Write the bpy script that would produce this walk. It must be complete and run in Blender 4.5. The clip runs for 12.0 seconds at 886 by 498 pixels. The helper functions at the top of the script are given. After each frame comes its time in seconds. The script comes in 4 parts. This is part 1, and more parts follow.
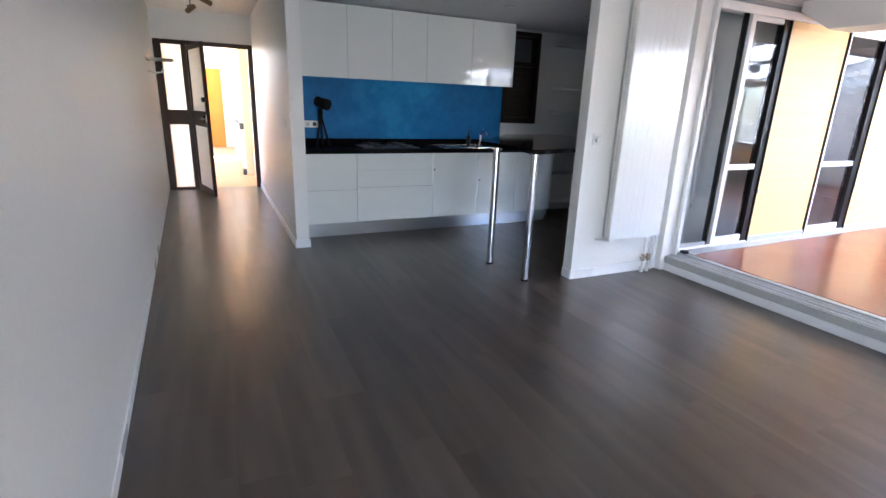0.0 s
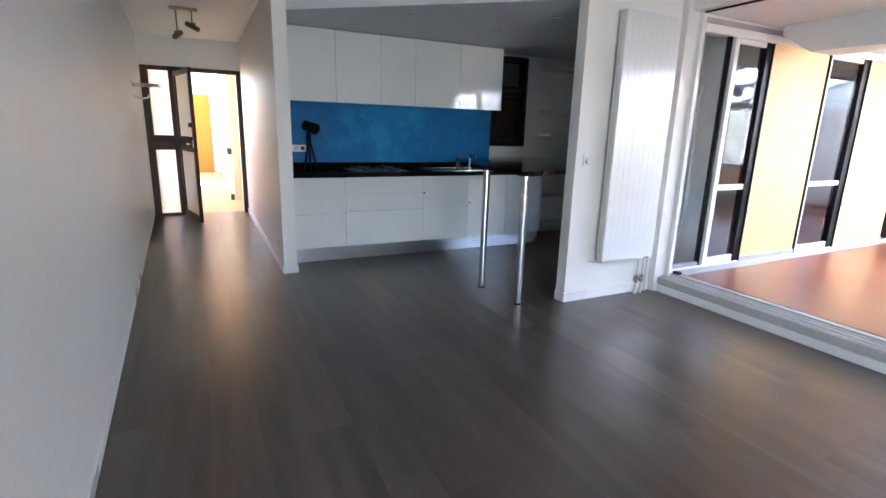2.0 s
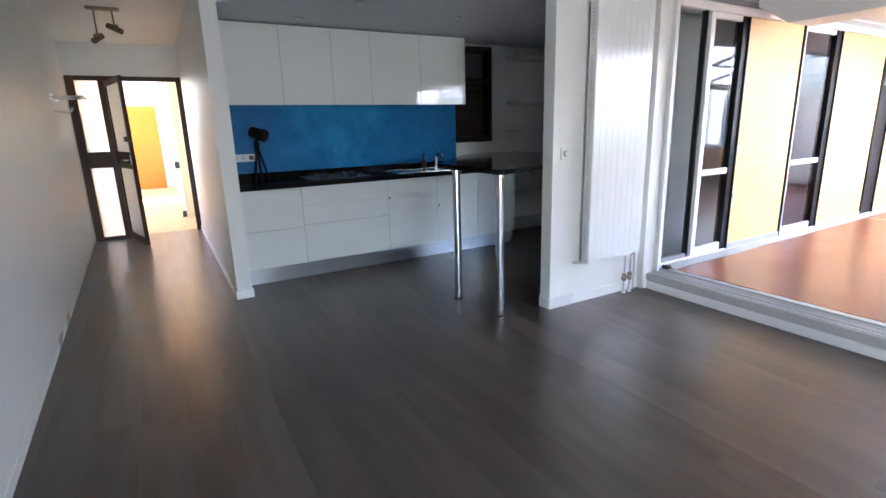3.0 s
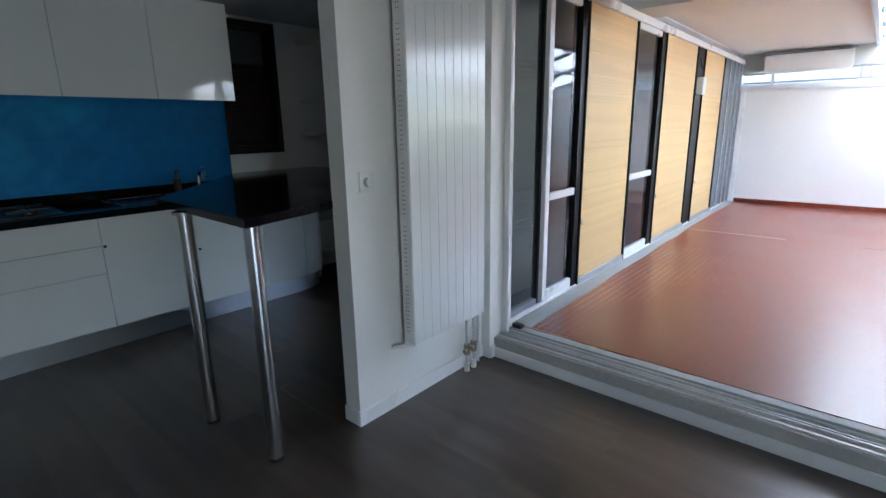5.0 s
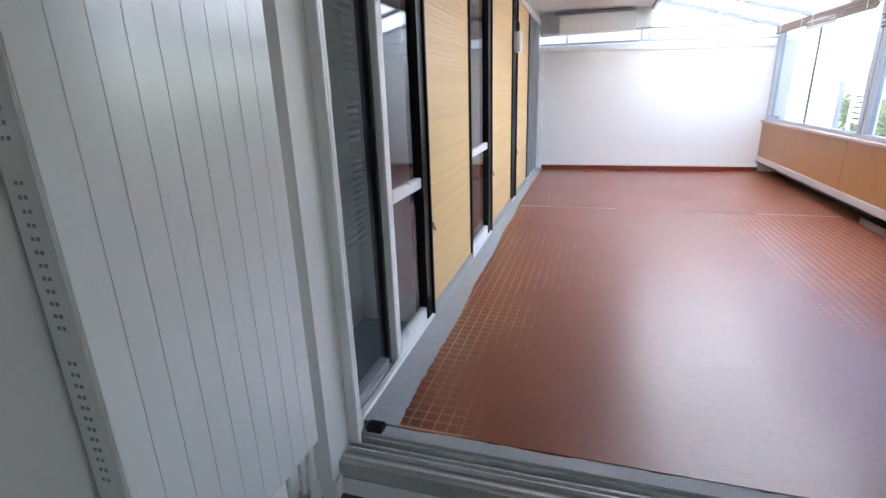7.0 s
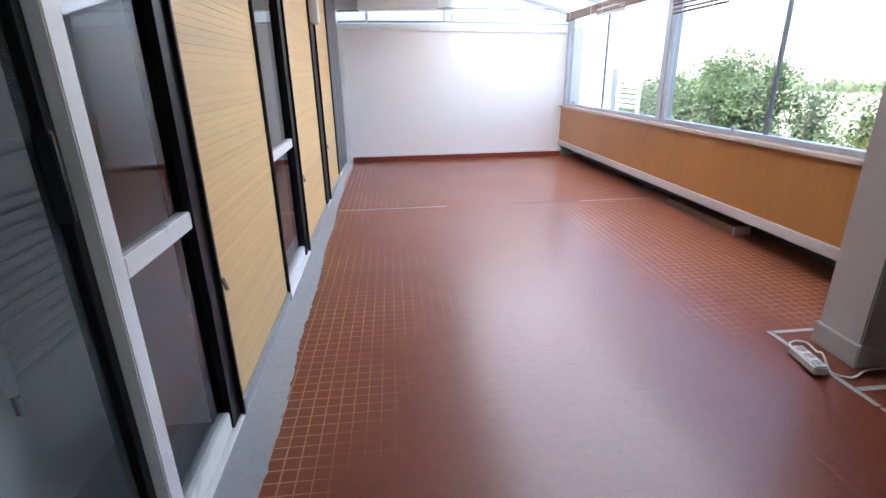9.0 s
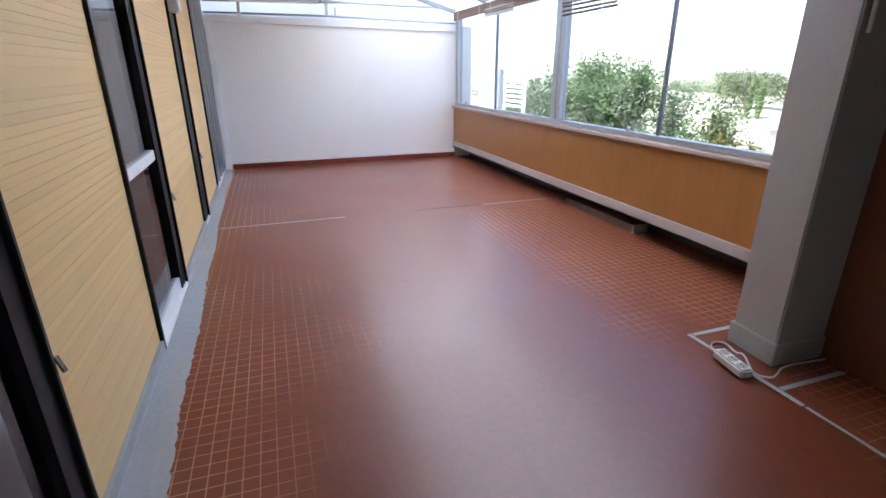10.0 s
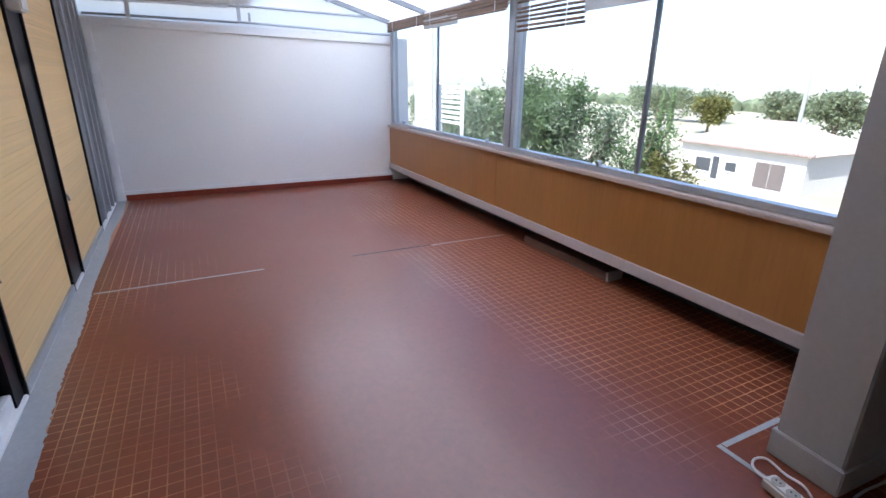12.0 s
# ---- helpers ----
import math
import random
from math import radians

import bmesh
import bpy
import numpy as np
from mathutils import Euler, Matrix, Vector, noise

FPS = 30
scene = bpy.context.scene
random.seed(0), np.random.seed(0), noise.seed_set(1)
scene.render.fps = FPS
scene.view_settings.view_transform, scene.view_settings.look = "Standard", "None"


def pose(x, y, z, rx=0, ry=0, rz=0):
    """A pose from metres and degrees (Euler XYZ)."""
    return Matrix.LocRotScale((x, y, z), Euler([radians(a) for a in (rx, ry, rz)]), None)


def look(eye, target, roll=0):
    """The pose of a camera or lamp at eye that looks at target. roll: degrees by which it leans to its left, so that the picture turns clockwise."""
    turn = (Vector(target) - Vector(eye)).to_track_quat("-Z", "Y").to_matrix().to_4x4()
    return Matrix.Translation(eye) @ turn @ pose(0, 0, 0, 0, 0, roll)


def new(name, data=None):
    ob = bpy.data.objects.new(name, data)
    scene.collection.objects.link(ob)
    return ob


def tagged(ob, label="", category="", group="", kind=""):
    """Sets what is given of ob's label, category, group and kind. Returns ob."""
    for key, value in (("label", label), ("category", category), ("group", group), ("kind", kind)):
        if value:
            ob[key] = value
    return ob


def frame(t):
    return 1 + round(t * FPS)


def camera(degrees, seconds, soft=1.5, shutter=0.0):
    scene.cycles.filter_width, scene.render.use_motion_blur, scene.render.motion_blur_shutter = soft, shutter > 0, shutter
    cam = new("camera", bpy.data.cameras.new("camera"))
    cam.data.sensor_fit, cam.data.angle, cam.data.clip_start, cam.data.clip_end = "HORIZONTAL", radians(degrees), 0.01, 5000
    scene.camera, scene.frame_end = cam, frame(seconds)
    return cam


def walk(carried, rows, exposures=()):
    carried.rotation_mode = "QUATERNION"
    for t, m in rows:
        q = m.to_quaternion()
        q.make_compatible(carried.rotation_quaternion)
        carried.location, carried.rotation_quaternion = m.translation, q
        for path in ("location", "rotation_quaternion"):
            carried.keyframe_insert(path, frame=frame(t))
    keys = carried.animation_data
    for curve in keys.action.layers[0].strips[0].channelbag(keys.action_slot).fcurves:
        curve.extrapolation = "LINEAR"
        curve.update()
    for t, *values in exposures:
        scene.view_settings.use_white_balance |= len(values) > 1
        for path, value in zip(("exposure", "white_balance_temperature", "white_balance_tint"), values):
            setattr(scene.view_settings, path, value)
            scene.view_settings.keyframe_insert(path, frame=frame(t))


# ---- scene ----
cam = camera(84.1, 12.0)
PATH = [
    (0, (0.352, 0.183, 1.314), (1.165, 1.922, 0.753), 2.0),
    (0.5, (0.366, 0.175, 1.325), (1.186, 1.93, 0.831), 1.6),
    (1, (0.362, 0.184, 1.316), (1.192, 1.943, 0.848), 1.0),
    (1.5, (0.354, 0.198, 1.311), (1.195, 1.951, 0.843), 1.2),
    (2, (0.377, 0.247, 1.3), (1.234, 1.992, 0.831), 1.6),
    (2.5, (0.449, 0.408, 1.298), (1.304, 2.154, 0.83), -0.1),
    (3, (0.572, 0.6, 1.297), (1.526, 2.292, 0.82), -1.7),
    (3.2, (0.648, 0.687, 1.301), (1.636, 2.359, 0.823), -1.9),
    (4.8, (1.501, 1.477, 1.327), (2.937, 2.781, 0.84), -1.6),
    (5, (1.636, 1.544, 1.327), (3.096, 2.822, 0.843), -1.0),
    (5.5, (1.915, 1.754, 1.316), (3.466, 2.921, 0.831), -1.0),
    (6, (2.169, 1.98, 1.307), (3.841, 2.951, 0.797), -2.5),
    (6.5, (2.446, 2.172, 1.298), (4.216, 2.934, 0.761), -1.8),
    (7, (2.674, 2.339, 1.276), (4.493, 2.906, 0.667), -1.8),
    (7.5, (2.897, 2.495, 1.269), (4.776, 2.725, 0.625), -3.2),
    (7.7, (2.955, 2.519, 1.265), (4.836, 2.675, 0.605), -3.3),
    (9.3, (3.581, 2.561, 1.24), (5.438, 2.244, 0.568), -0.9),
    (9.5, (3.642, 2.588, 1.245), (5.476, 2.162, 0.571), -1.0),
    (10, (3.764, 2.577, 1.248), (5.545, 1.978, 0.564), -0.3),
    (10.5, (3.912, 2.458, 1.245), (5.667, 1.772, 0.574), 1.4),
    (11, (4.024, 2.416, 1.251), (5.779, 1.727, 0.582), 2.3),
    (11.5, (4.205, 2.387, 1.248), (5.966, 1.701, 0.595), 2.2),
    (12, (4.418, 2.42, 1.324), (6.106, 1.568, 0.673), 0.7),
]
EXPOSURES = [(0.0, 4.13, 5950, 17), (3.2, 4.1, 5900, 15), (5.0, 2.92, 5750, 9), (7.0, 2.6, 6000, 12), (9.5, 2.3, 6000, 14), (10.5, 1.87, 5850, 14), (11.5, 1.8, 5750, 15), (12.0, 1.65, 5750, 15)]
walk(cam, [(t, look(eye, target, roll)) for t, eye, target, roll in PATH], EXPOSURES)

# ---- world and sun ----
SUN_ELEVATION, SUN_FROM = 52.0, (-0.35, 0.94)
world = bpy.data.worlds.new("sky")
scene.world = world
world.use_nodes = True
wt = world.node_tree
wt.nodes.clear()
sky = wt.nodes.new("ShaderNodeTexSky")
sky.sky_type = "NISHITA"
sky.sun_disc = False
sky.sun_elevation = radians(SUN_ELEVATION)
sky.sun_rotation = math.atan2(SUN_FROM[0], SUN_FROM[1])
sky.dust_density = 1.0
background = wt.nodes.new("ShaderNodeBackground")
background.inputs["Strength"].default_value = 0.15
world_out = wt.nodes.new("ShaderNodeOutputWorld")
wt.links.new(sky.outputs[0], background.inputs[0])
wt.links.new(background.outputs[0], world_out.inputs[0])
sun = new("sun", bpy.data.lights.new("sun", "SUN"))
sun.data.energy, sun.data.angle, sun.data.color = 5.0, radians(0.6), (1.0, 0.95, 0.86)
rise = math.tan(radians(SUN_ELEVATION))
sun.matrix_world = look((SUN_FROM[0] * 20, SUN_FROM[1] * 20, rise * 20), (0, 0, 0))


# daylight of the living-room window behind the walk
daylight = new("window_daylight", bpy.data.lights.new("window_daylight", "AREA"))
daylight.data.shape, daylight.data.size, daylight.data.size_y = "RECTANGLE", 1.5, 1.5
daylight.data.energy, daylight.data.color = 4.1, (0.90, 0.95, 1.0)
daylight.matrix_world = look((0.83, -2.74, 0.95), (0.83, 0, 0.95))


# ---- building helpers ----
WORLD_AT = {}


def cuboid(bm, lo, hi):
    """Adds an axis-aligned box to a bmesh."""
    (x0, y0, z0), (x1, y1, z1) = lo, hi
    v = [bm.verts.new(p) for p in ((x0, y0, z0), (x1, y0, z0), (x1, y1, z0), (x0, y1, z0), (x0, y0, z1), (x1, y0, z1), (x1, y1, z1), (x0, y1, z1))]
    for f in ((0, 3, 2, 1), (4, 5, 6, 7), (0, 1, 5, 4), (1, 2, 6, 5), (2, 3, 7, 6), (3, 0, 4, 7)):
        bm.faces.new([v[i] for i in f])


def boxes(*pairs, bevel=0.0):
    bm = bmesh.new()
    for lo, hi in pairs:
        cuboid(bm, lo, hi)
    if bevel:
        bmesh.ops.bevel(bm, geom=bm.edges[:], offset=bevel, segments=2, affect="EDGES")
    return bm


def prism(points, z0, z1, bevel=0.0):
    """An upright prism over a plan outline, counter-clockwise."""
    bm = bmesh.new()
    low = [bm.verts.new((x, y, z0)) for x, y in points]
    high = [bm.verts.new((x, y, z1)) for x, y in points]
    bm.faces.new(low[::-1])
    bm.faces.new(high)
    n = len(points)
    for i in range(n):
        bm.faces.new((low[i], low[(i + 1) % n], high[(i + 1) % n], high[i]))
    if bevel:
        bmesh.ops.bevel(bm, geom=bm.edges[:], offset=bevel, segments=2, affect="EDGES")
    return bm


def rod(bm, a, b, r, r2=None, sides=12):
    """A round bar from a to b."""
    a, b = Vector(a), Vector(b)
    m = Matrix.Translation((a + b) / 2) @ (b - a).to_track_quat("Z", "Y").to_matrix().to_4x4()
    bmesh.ops.create_cone(bm, cap_ends=True, segments=sides, radius1=r, radius2=r if r2 is None else r2, depth=(b - a).length, matrix=m)
    return bm


def rods(*spec, sides=12):
    bm = bmesh.new()
    for a, b, r in spec:
        rod(bm, a, b, r, sides=sides)
    return bm


def tube(points, r, sides=8):
    """A smooth bent tube through points."""
    pts = [Vector(p) for p in points]
    fine = []
    for i in range(len(pts) - 1):
        p0, p1, p2, p3 = pts[max(i - 1, 0)], pts[i], pts[i + 1], pts[min(i + 2, len(pts) - 1)]
        for k in range(6):
            t = k / 6
            fine.append(0.5 * ((2 * p1) + (p2 - p0) * t + (2 * p0 - 5 * p1 + 4 * p2 - p3) * t * t + (3 * p1 - p0 - 3 * p2 + p3) * t ** 3))
    fine.append(pts[-1])
    bm = bmesh.new()
    rings = []
    for i, p in enumerate(fine):
        d = (fine[min(i + 1, len(fine) - 1)] - fine[max(i - 1, 0)]).normalized()
        side = d.cross(Vector((0.13, 0.21, 0.97))).normalized()
        up = side.cross(d)
        rings.append([bm.verts.new(p + r * (math.cos(a) * side + math.sin(a) * up)) for a in (2 * math.pi * k / sides for k in range(sides))])
    for a, b in zip(rings, rings[1:]):
        for k in range(sides):
            bm.faces.new((a[k], a[(k + 1) % sides], b[(k + 1) % sides], b[k]))
    bm.faces.new(rings[0][::-1])
    bm.faces.new(rings[-1])
    return bm


def mesh_object(name, bm, material, smooth=False):
    """Links a bmesh in world coordinates as an object whose origin is at the middle of its base."""
    bmesh.ops.recalc_face_normals(bm, faces=bm.faces[:])
    xs, ys, zs = zip(*(v.co for v in bm.verts))
    at = Vector(((min(xs) + max(xs)) / 2, (min(ys) + max(ys)) / 2, min(zs)))
    bmesh.ops.translate(bm, verts=bm.verts[:], vec=-at)
    data = bpy.data.meshes.new(name)
    bm.to_mesh(data)
    bm.free()
    if smooth:
        for p in data.polygons:
            p.use_smooth = True
    data.materials.append(material)
    ob = new(name, data)
    ob.location = at
    WORLD_AT[ob.name] = at
    return ob


def part(name, bm, material, parent, label="", smooth=False):
    """ONE mesh object under a thing or under a part."""
    ob = mesh_object(name, bm, material, smooth)
    ob.parent = parent
    ob.matrix_parent_inverse = Matrix.Translation(-WORLD_AT[parent.name])
    return tagged(ob, label)


def thing(name, at, label, category, group="", kind=""):
    """An Empty at the base of a thing with parts."""
    ob = new(name)
    ob.empty_display_size = 0.1
    ob.location = at
    WORLD_AT[ob.name] = Vector(at)
    return tagged(ob, label, category, group, kind)


def solid(name, bm, material, label, category, kind="", smooth=False, group=""):
    """A thing or a piece of the setting that is one mesh."""
    return tagged(mesh_object(name, bm, material, smooth), label, category, group, kind)


def structure(name, bm, material, label, category):
    return solid(name, bm, material, label, category, "structure")


def share(source, name, at, parent, scale=(1, 1, 1)):
    """Another piece on the same mesh."""
    ob = new(name, source)
    ob.location, ob.scale = at, scale
    ob.parent = parent
    ob.matrix_parent_inverse = Matrix.Translation(-WORLD_AT[parent.name])
    return ob


# ---- materials ----
def nodes_of(name):
    m = bpy.data.materials.new(name)
    m.use_nodes = True
    return m, m.node_tree.nodes, m.node_tree.links, m.node_tree.nodes["Principled BSDF"]


def surface(name, colour, rough=0.5, metal=0.0, vary=0.08, grain=(6.0, 60.0), stretch=(1, 1, 1), bump=0.05, per_piece=0.0, rough_vary=0.1, coat=0.0, coat_rough=0.03, detail=4.0, specular=0.5, second=None, second_mix=0.5):
    """A paint, metal, wood or stone: broad stains, fine grain, uneven gloss and relief, at world size."""
    m, nodes, links, shader = nodes_of(name)
    place = nodes.new("ShaderNodeNewGeometry")
    mapping = nodes.new("ShaderNodeMapping")
    mapping.inputs["Scale"].default_value = stretch
    links.new(place.outputs["Position"], mapping.inputs["Vector"])
    broad, fine = nodes.new("ShaderNodeTexNoise"), nodes.new("ShaderNodeTexNoise")
    broad.inputs["Scale"].default_value, fine.inputs["Scale"].default_value = grain
    broad.inputs["Detail"].default_value, fine.inputs["Detail"].default_value = detail, min(detail, 3.0)
    if per_piece:
        info = nodes.new("ShaderNodeObjectInfo")
        shift = nodes.new("ShaderNodeVectorMath")
        shift.operation = "ADD"
        links.new(mapping.outputs[0], shift.inputs[0])
        spread = nodes.new("ShaderNodeMath")
        spread.operation = "MULTIPLY"
        spread.inputs[1].default_value = 37.0
        links.new(info.outputs["Random"], spread.inputs[0])
        links.new(spread.outputs[0], shift.inputs[1])
        source = shift.outputs[0]
    else:
        source = mapping.outputs[0]
    links.new(source, broad.inputs["Vector"])
    links.new(source, fine.inputs["Vector"])
    both = nodes.new("ShaderNodeMath")
    both.operation = "ADD"
    links.new(broad.outputs["Fac"], both.inputs[0])
    links.new(fine.outputs["Fac"], both.inputs[1])
    value = nodes.new("ShaderNodeMapRange")
    value.inputs["From Min"].default_value, value.inputs["From Max"].default_value = 0.6, 1.4
    value.inputs["To Min"].default_value, value.inputs["To Max"].default_value = 1 - vary, 1 + vary
    links.new(both.outputs[0], value.inputs["Value"])
    last = value.outputs[0]
    if per_piece:
        own = nodes.new("ShaderNodeMapRange")
        own.inputs["To Min"].default_value, own.inputs["To Max"].default_value = 1 - per_piece, 1 + per_piece
        links.new(info.outputs["Random"], own.inputs["Value"])
        times = nodes.new("ShaderNodeMath")
        times.operation = "MULTIPLY"
        links.new(last, times.inputs[0])
        links.new(own.outputs[0], times.inputs[1])
        last = times.outputs[0]
    hsv = nodes.new("ShaderNodeHueSaturation")
    hsv.inputs["Color"].default_value = (*colour, 1)
    if second:
        mix = nodes.new("ShaderNodeMix")
        mix.data_type = "RGBA"
        ramp = nodes.new("ShaderNodeMapRange")
        ramp.inputs["From Min"].default_value, ramp.inputs["From Max"].default_value = second_mix - 0.08, second_mix + 0.08
        links.new(broad.outputs["Fac"], ramp.inputs["Value"])
        links.new(ramp.outputs[0], mix.inputs["Factor"])
        mix.inputs["A"].default_value, mix.inputs["B"].default_value = (*colour, 1), (*second, 1)
        links.new(mix.outputs["Result"], hsv.inputs["Color"])
    links.new(last, hsv.inputs["Value"])
    links.new(hsv.outputs[0], shader.inputs["Base Color"])
    gloss = nodes.new("ShaderNodeMapRange")
    gloss.inputs["To Min"].default_value, gloss.inputs["To Max"].default_value = max(rough - rough_vary, 0.02), min(rough + rough_vary, 1)
    links.new(broad.outputs["Fac"], gloss.inputs["Value"])
    links.new(gloss.outputs[0], shader.inputs["Roughness"])
    shader.inputs["Metallic"].default_value = metal
    shader.inputs["Coat Weight"].default_value, shader.inputs["Coat Roughness"].default_value = coat, coat_rough
    shader.inputs["Specular IOR Level"].default_value = specular
    if bump:
        relief = nodes.new("ShaderNodeBump")
        relief.inputs["Strength"].default_value = bump
        relief.inputs["Distance"].default_value = 0.01
        links.new(both.outputs[0], relief.inputs["Height"])
        links.new(relief.outputs[0], shader.inputs["Normal"])
    return m


def clear_glass(name, tint=(1, 1, 1), normal_gloss=0.04):
    """A clear pane: see-through, with gloss that grows towards grazing view."""
    m, nodes, links, shader = nodes_of(name)
    nodes.remove(shader)
    see, shine, mix, facing = (nodes.new("ShaderNode" + k) for k in ("BsdfTransparent", "BsdfGlossy", "MixShader", "LayerWeight"))
    see.inputs["Color"].default_value = (*tint, 1)
    shine.inputs["Roughness"].default_value = 0.01
    facing.inputs["Blend"].default_value = 0.5
    power, ramp = nodes.new("ShaderNodeMath"), nodes.new("ShaderNodeMapRange")
    power.operation = "POWER"
    power.inputs[1].default_value = 5.0
    ramp.inputs["To Min"].default_value = normal_gloss
    links.new(facing.outputs["Facing"], power.inputs[0])
    links.new(power.outputs[0], ramp.inputs["Value"])
    links.new(ramp.outputs[0], mix.inputs[0])
    links.new(see.outputs[0], mix.inputs[1])
    links.new(shine.outputs[0], mix.inputs[2])
    links.new(mix.outputs[0], nodes["Material Output"].inputs["Surface"])
    return m


def milky(name, colour, through_part=0.7):
    """Translucent roofing sheet."""
    m, nodes, links, shader = nodes_of(name)
    shader.inputs["Base Color"].default_value = (*colour, 1)
    shader.inputs["Roughness"].default_value = 0.35
    pass_on, mix = nodes.new("ShaderNodeBsdfTranslucent"), nodes.new("ShaderNodeMixShader")
    pass_on.inputs["Color"].default_value = (*colour, 1)
    mix.inputs[0].default_value = through_part
    links.new(shader.outputs[0], mix.inputs[1])
    links.new(pass_on.outputs[0], mix.inputs[2])
    links.new(mix.outputs[0], nodes["Material Output"].inputs["Surface"])
    return m


def leafy(name, colour):
    m, nodes, links, shader = nodes_of(name)
    isle = nodes.new("ShaderNodeNewGeometry")
    hsv = nodes.new("ShaderNodeHueSaturation")
    hsv.inputs["Color"].default_value = (*colour, 1)
    lit = nodes.new("ShaderNodeMapRange")
    lit.inputs["To Min"].default_value, lit.inputs["To Max"].default_value = 0.7, 1.35
    links.new(isle.outputs["Random Per Island"], lit.inputs["Value"])
    links.new(lit.outputs[0], hsv.inputs["Value"])
    links.new(hsv.outputs[0], shader.inputs["Base Color"])
    shader.inputs["Roughness"].default_value = 0.75
    thin = nodes.new("ShaderNodeBsdfTranslucent")
    links.new(hsv.outputs[0], thin.inputs["Color"])
    both = nodes.new("ShaderNodeMixShader")
    both.inputs[0].default_value = 0.5
    links.new(shader.outputs[0], both.inputs[1])
    links.new(thin.outputs[0], both.inputs[2])
    for node in list(nodes):
        if node.type == "OUTPUT_MATERIAL":
            links.new(both.outputs[0], node.inputs["Surface"])
    return m


WALL = surface("white_wall_paint", (0.80, 0.79, 0.76), 0.45, vary=0.03, bump=0.06, grain=(1.3, 45))
CEILING = surface("ceiling_paint", (0.80, 0.79, 0.77), 0.7, vary=0.02, bump=0.04, grain=(1.2, 60))
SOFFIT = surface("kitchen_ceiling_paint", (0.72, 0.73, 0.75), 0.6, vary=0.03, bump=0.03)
TRIM = surface("white_trim_gloss", (0.80, 0.80, 0.79), 0.3, vary=0.05, bump=0.02, grain=(4, 70))
# White column darkened in the colour for its shaded look.
COLUMNPAINT = surface("shaded_white_column_paint", (0.50, 0.50, 0.49), 0.6, vary=0.06, bump=0.06, grain=(1.5, 50))
PLANK = surface("grey_brown_laminate", (0.076, 0.058, 0.048), 0.30, vary=0.3, grain=(1.3, 4.0), stretch=(4, 0.45, 4), bump=0.0, per_piece=0.15, rough_vary=0.0, specular=0.7, detail=0.0)
JOINT = surface("floor_joint_brown", (0.070, 0.054, 0.045), 0.29, specular=0.7, bump=0.0, rough_vary=0.006)
OPENJOINT = surface("open_joint_dark", (0.03, 0.027, 0.025), 0.6)
GLOSSWHITE = surface("white_lacquer", (0.80, 0.82, 0.80), 0.08, vary=0.015, bump=0.0, rough_vary=0.03, coat=1.0)
PLINTH = surface("brushed_plinth", (0.55, 0.58, 0.62), 0.36, metal=1.0, vary=0.03, bump=0.0, rough_vary=0.03)
brushed = PLINTH.node_tree
tangent = brushed.nodes.new("ShaderNodeTangent")
tangent.direction_type, tangent.axis = "RADIAL", "Z"
brushed.links.new(tangent.outputs[0], brushed.nodes["Principled BSDF"].inputs["Tangent"])
brushed.nodes["Principled BSDF"].inputs["Anisotropic"].default_value = 0.92
brushed.nodes["Principled BSDF"].inputs["Anisotropic Rotation"].default_value = 0.25
GRANITE = surface("black_granite", (0.007, 0.007, 0.008), 0.09, vary=0.5, grain=(30, 260), bump=0.0, rough_vary=0.03, specular=0.14)
BLUE = surface("blue_trowelled_plaster", (0.005, 0.16, 0.42), 0.5, vary=0.18, grain=(2.4, 14), bump=0.06, specular=0.25, second=(0.016, 0.23, 0.49), second_mix=0.58)
CHROME = surface("chrome", (0.75, 0.76, 0.78), 0.12, metal=1.0, vary=0.03, bump=0.0, rough_vary=0.05)
STEEL = surface("brushed_steel", (0.58, 0.58, 0.58), 0.2, metal=1.0, vary=0.04, bump=0.0, rough_vary=0.03)
DARKWOOD = surface("dark_brown_wood", (0.060, 0.026, 0.011), 0.42, vary=0.3, grain=(4, 40), stretch=(8, 8, 0.8), bump=0.03, specular=0.3)
BLACKWOOD = surface("black_brown_wood", (0.022, 0.012, 0.007), 0.5, vary=0.3, grain=(4, 40), stretch=(8, 8, 0.8), bump=0.03, specular=0.2)
ALUDARK = surface("dark_grey_aluminium", (0.22, 0.235, 0.25), 0.45, metal=0.5, vary=0.1, bump=0.02)
RADIATOR = surface("white_enamel", (0.78, 0.80, 0.79), 0.20, vary=0.02, bump=0.0, rough_vary=0.03, coat=0.6, coat_rough=0.12)
TRACKMETAL = surface("dull_track_metal", (0.60, 0.61, 0.61), 0.5, metal=0.3, vary=0.15, bump=0.03)
BRONZE = surface("bronze_metal", (0.22, 0.155, 0.09), 0.35, metal=0.9, vary=0.1)
SLOT = surface("slot_grey", (0.28, 0.28, 0.28), 0.7)
BLACK = surface("black_plastic", (0.012, 0.012, 0.013), 0.35, vary=0.2, bump=0.02)
MATTBLACK = surface("matt_black_paint", (0.010, 0.010, 0.011), 0.75, vary=0.15, bump=0.02, specular=0.15)
BLACKPROFILE = surface("black_profile", (0.013, 0.011, 0.011), 0.4, vary=0.25, bump=0.02, specular=0.2)
ALU = surface("grey_aluminium", (0.45, 0.47, 0.49), 0.4, metal=0.6, vary=0.1, bump=0.02)
GREYPAINT = surface("grey_painted_sill", (0.42, 0.42, 0.40), 0.5, vary=0.12, grain=(3, 50), bump=0.08)
# White rail paint with its shade mixed into the colour.
RAILPAINT = surface("shaded_rail_paint", (0.50, 0.46, 0.45), 0.4, vary=0.08, grain=(3, 50), bump=0.03)
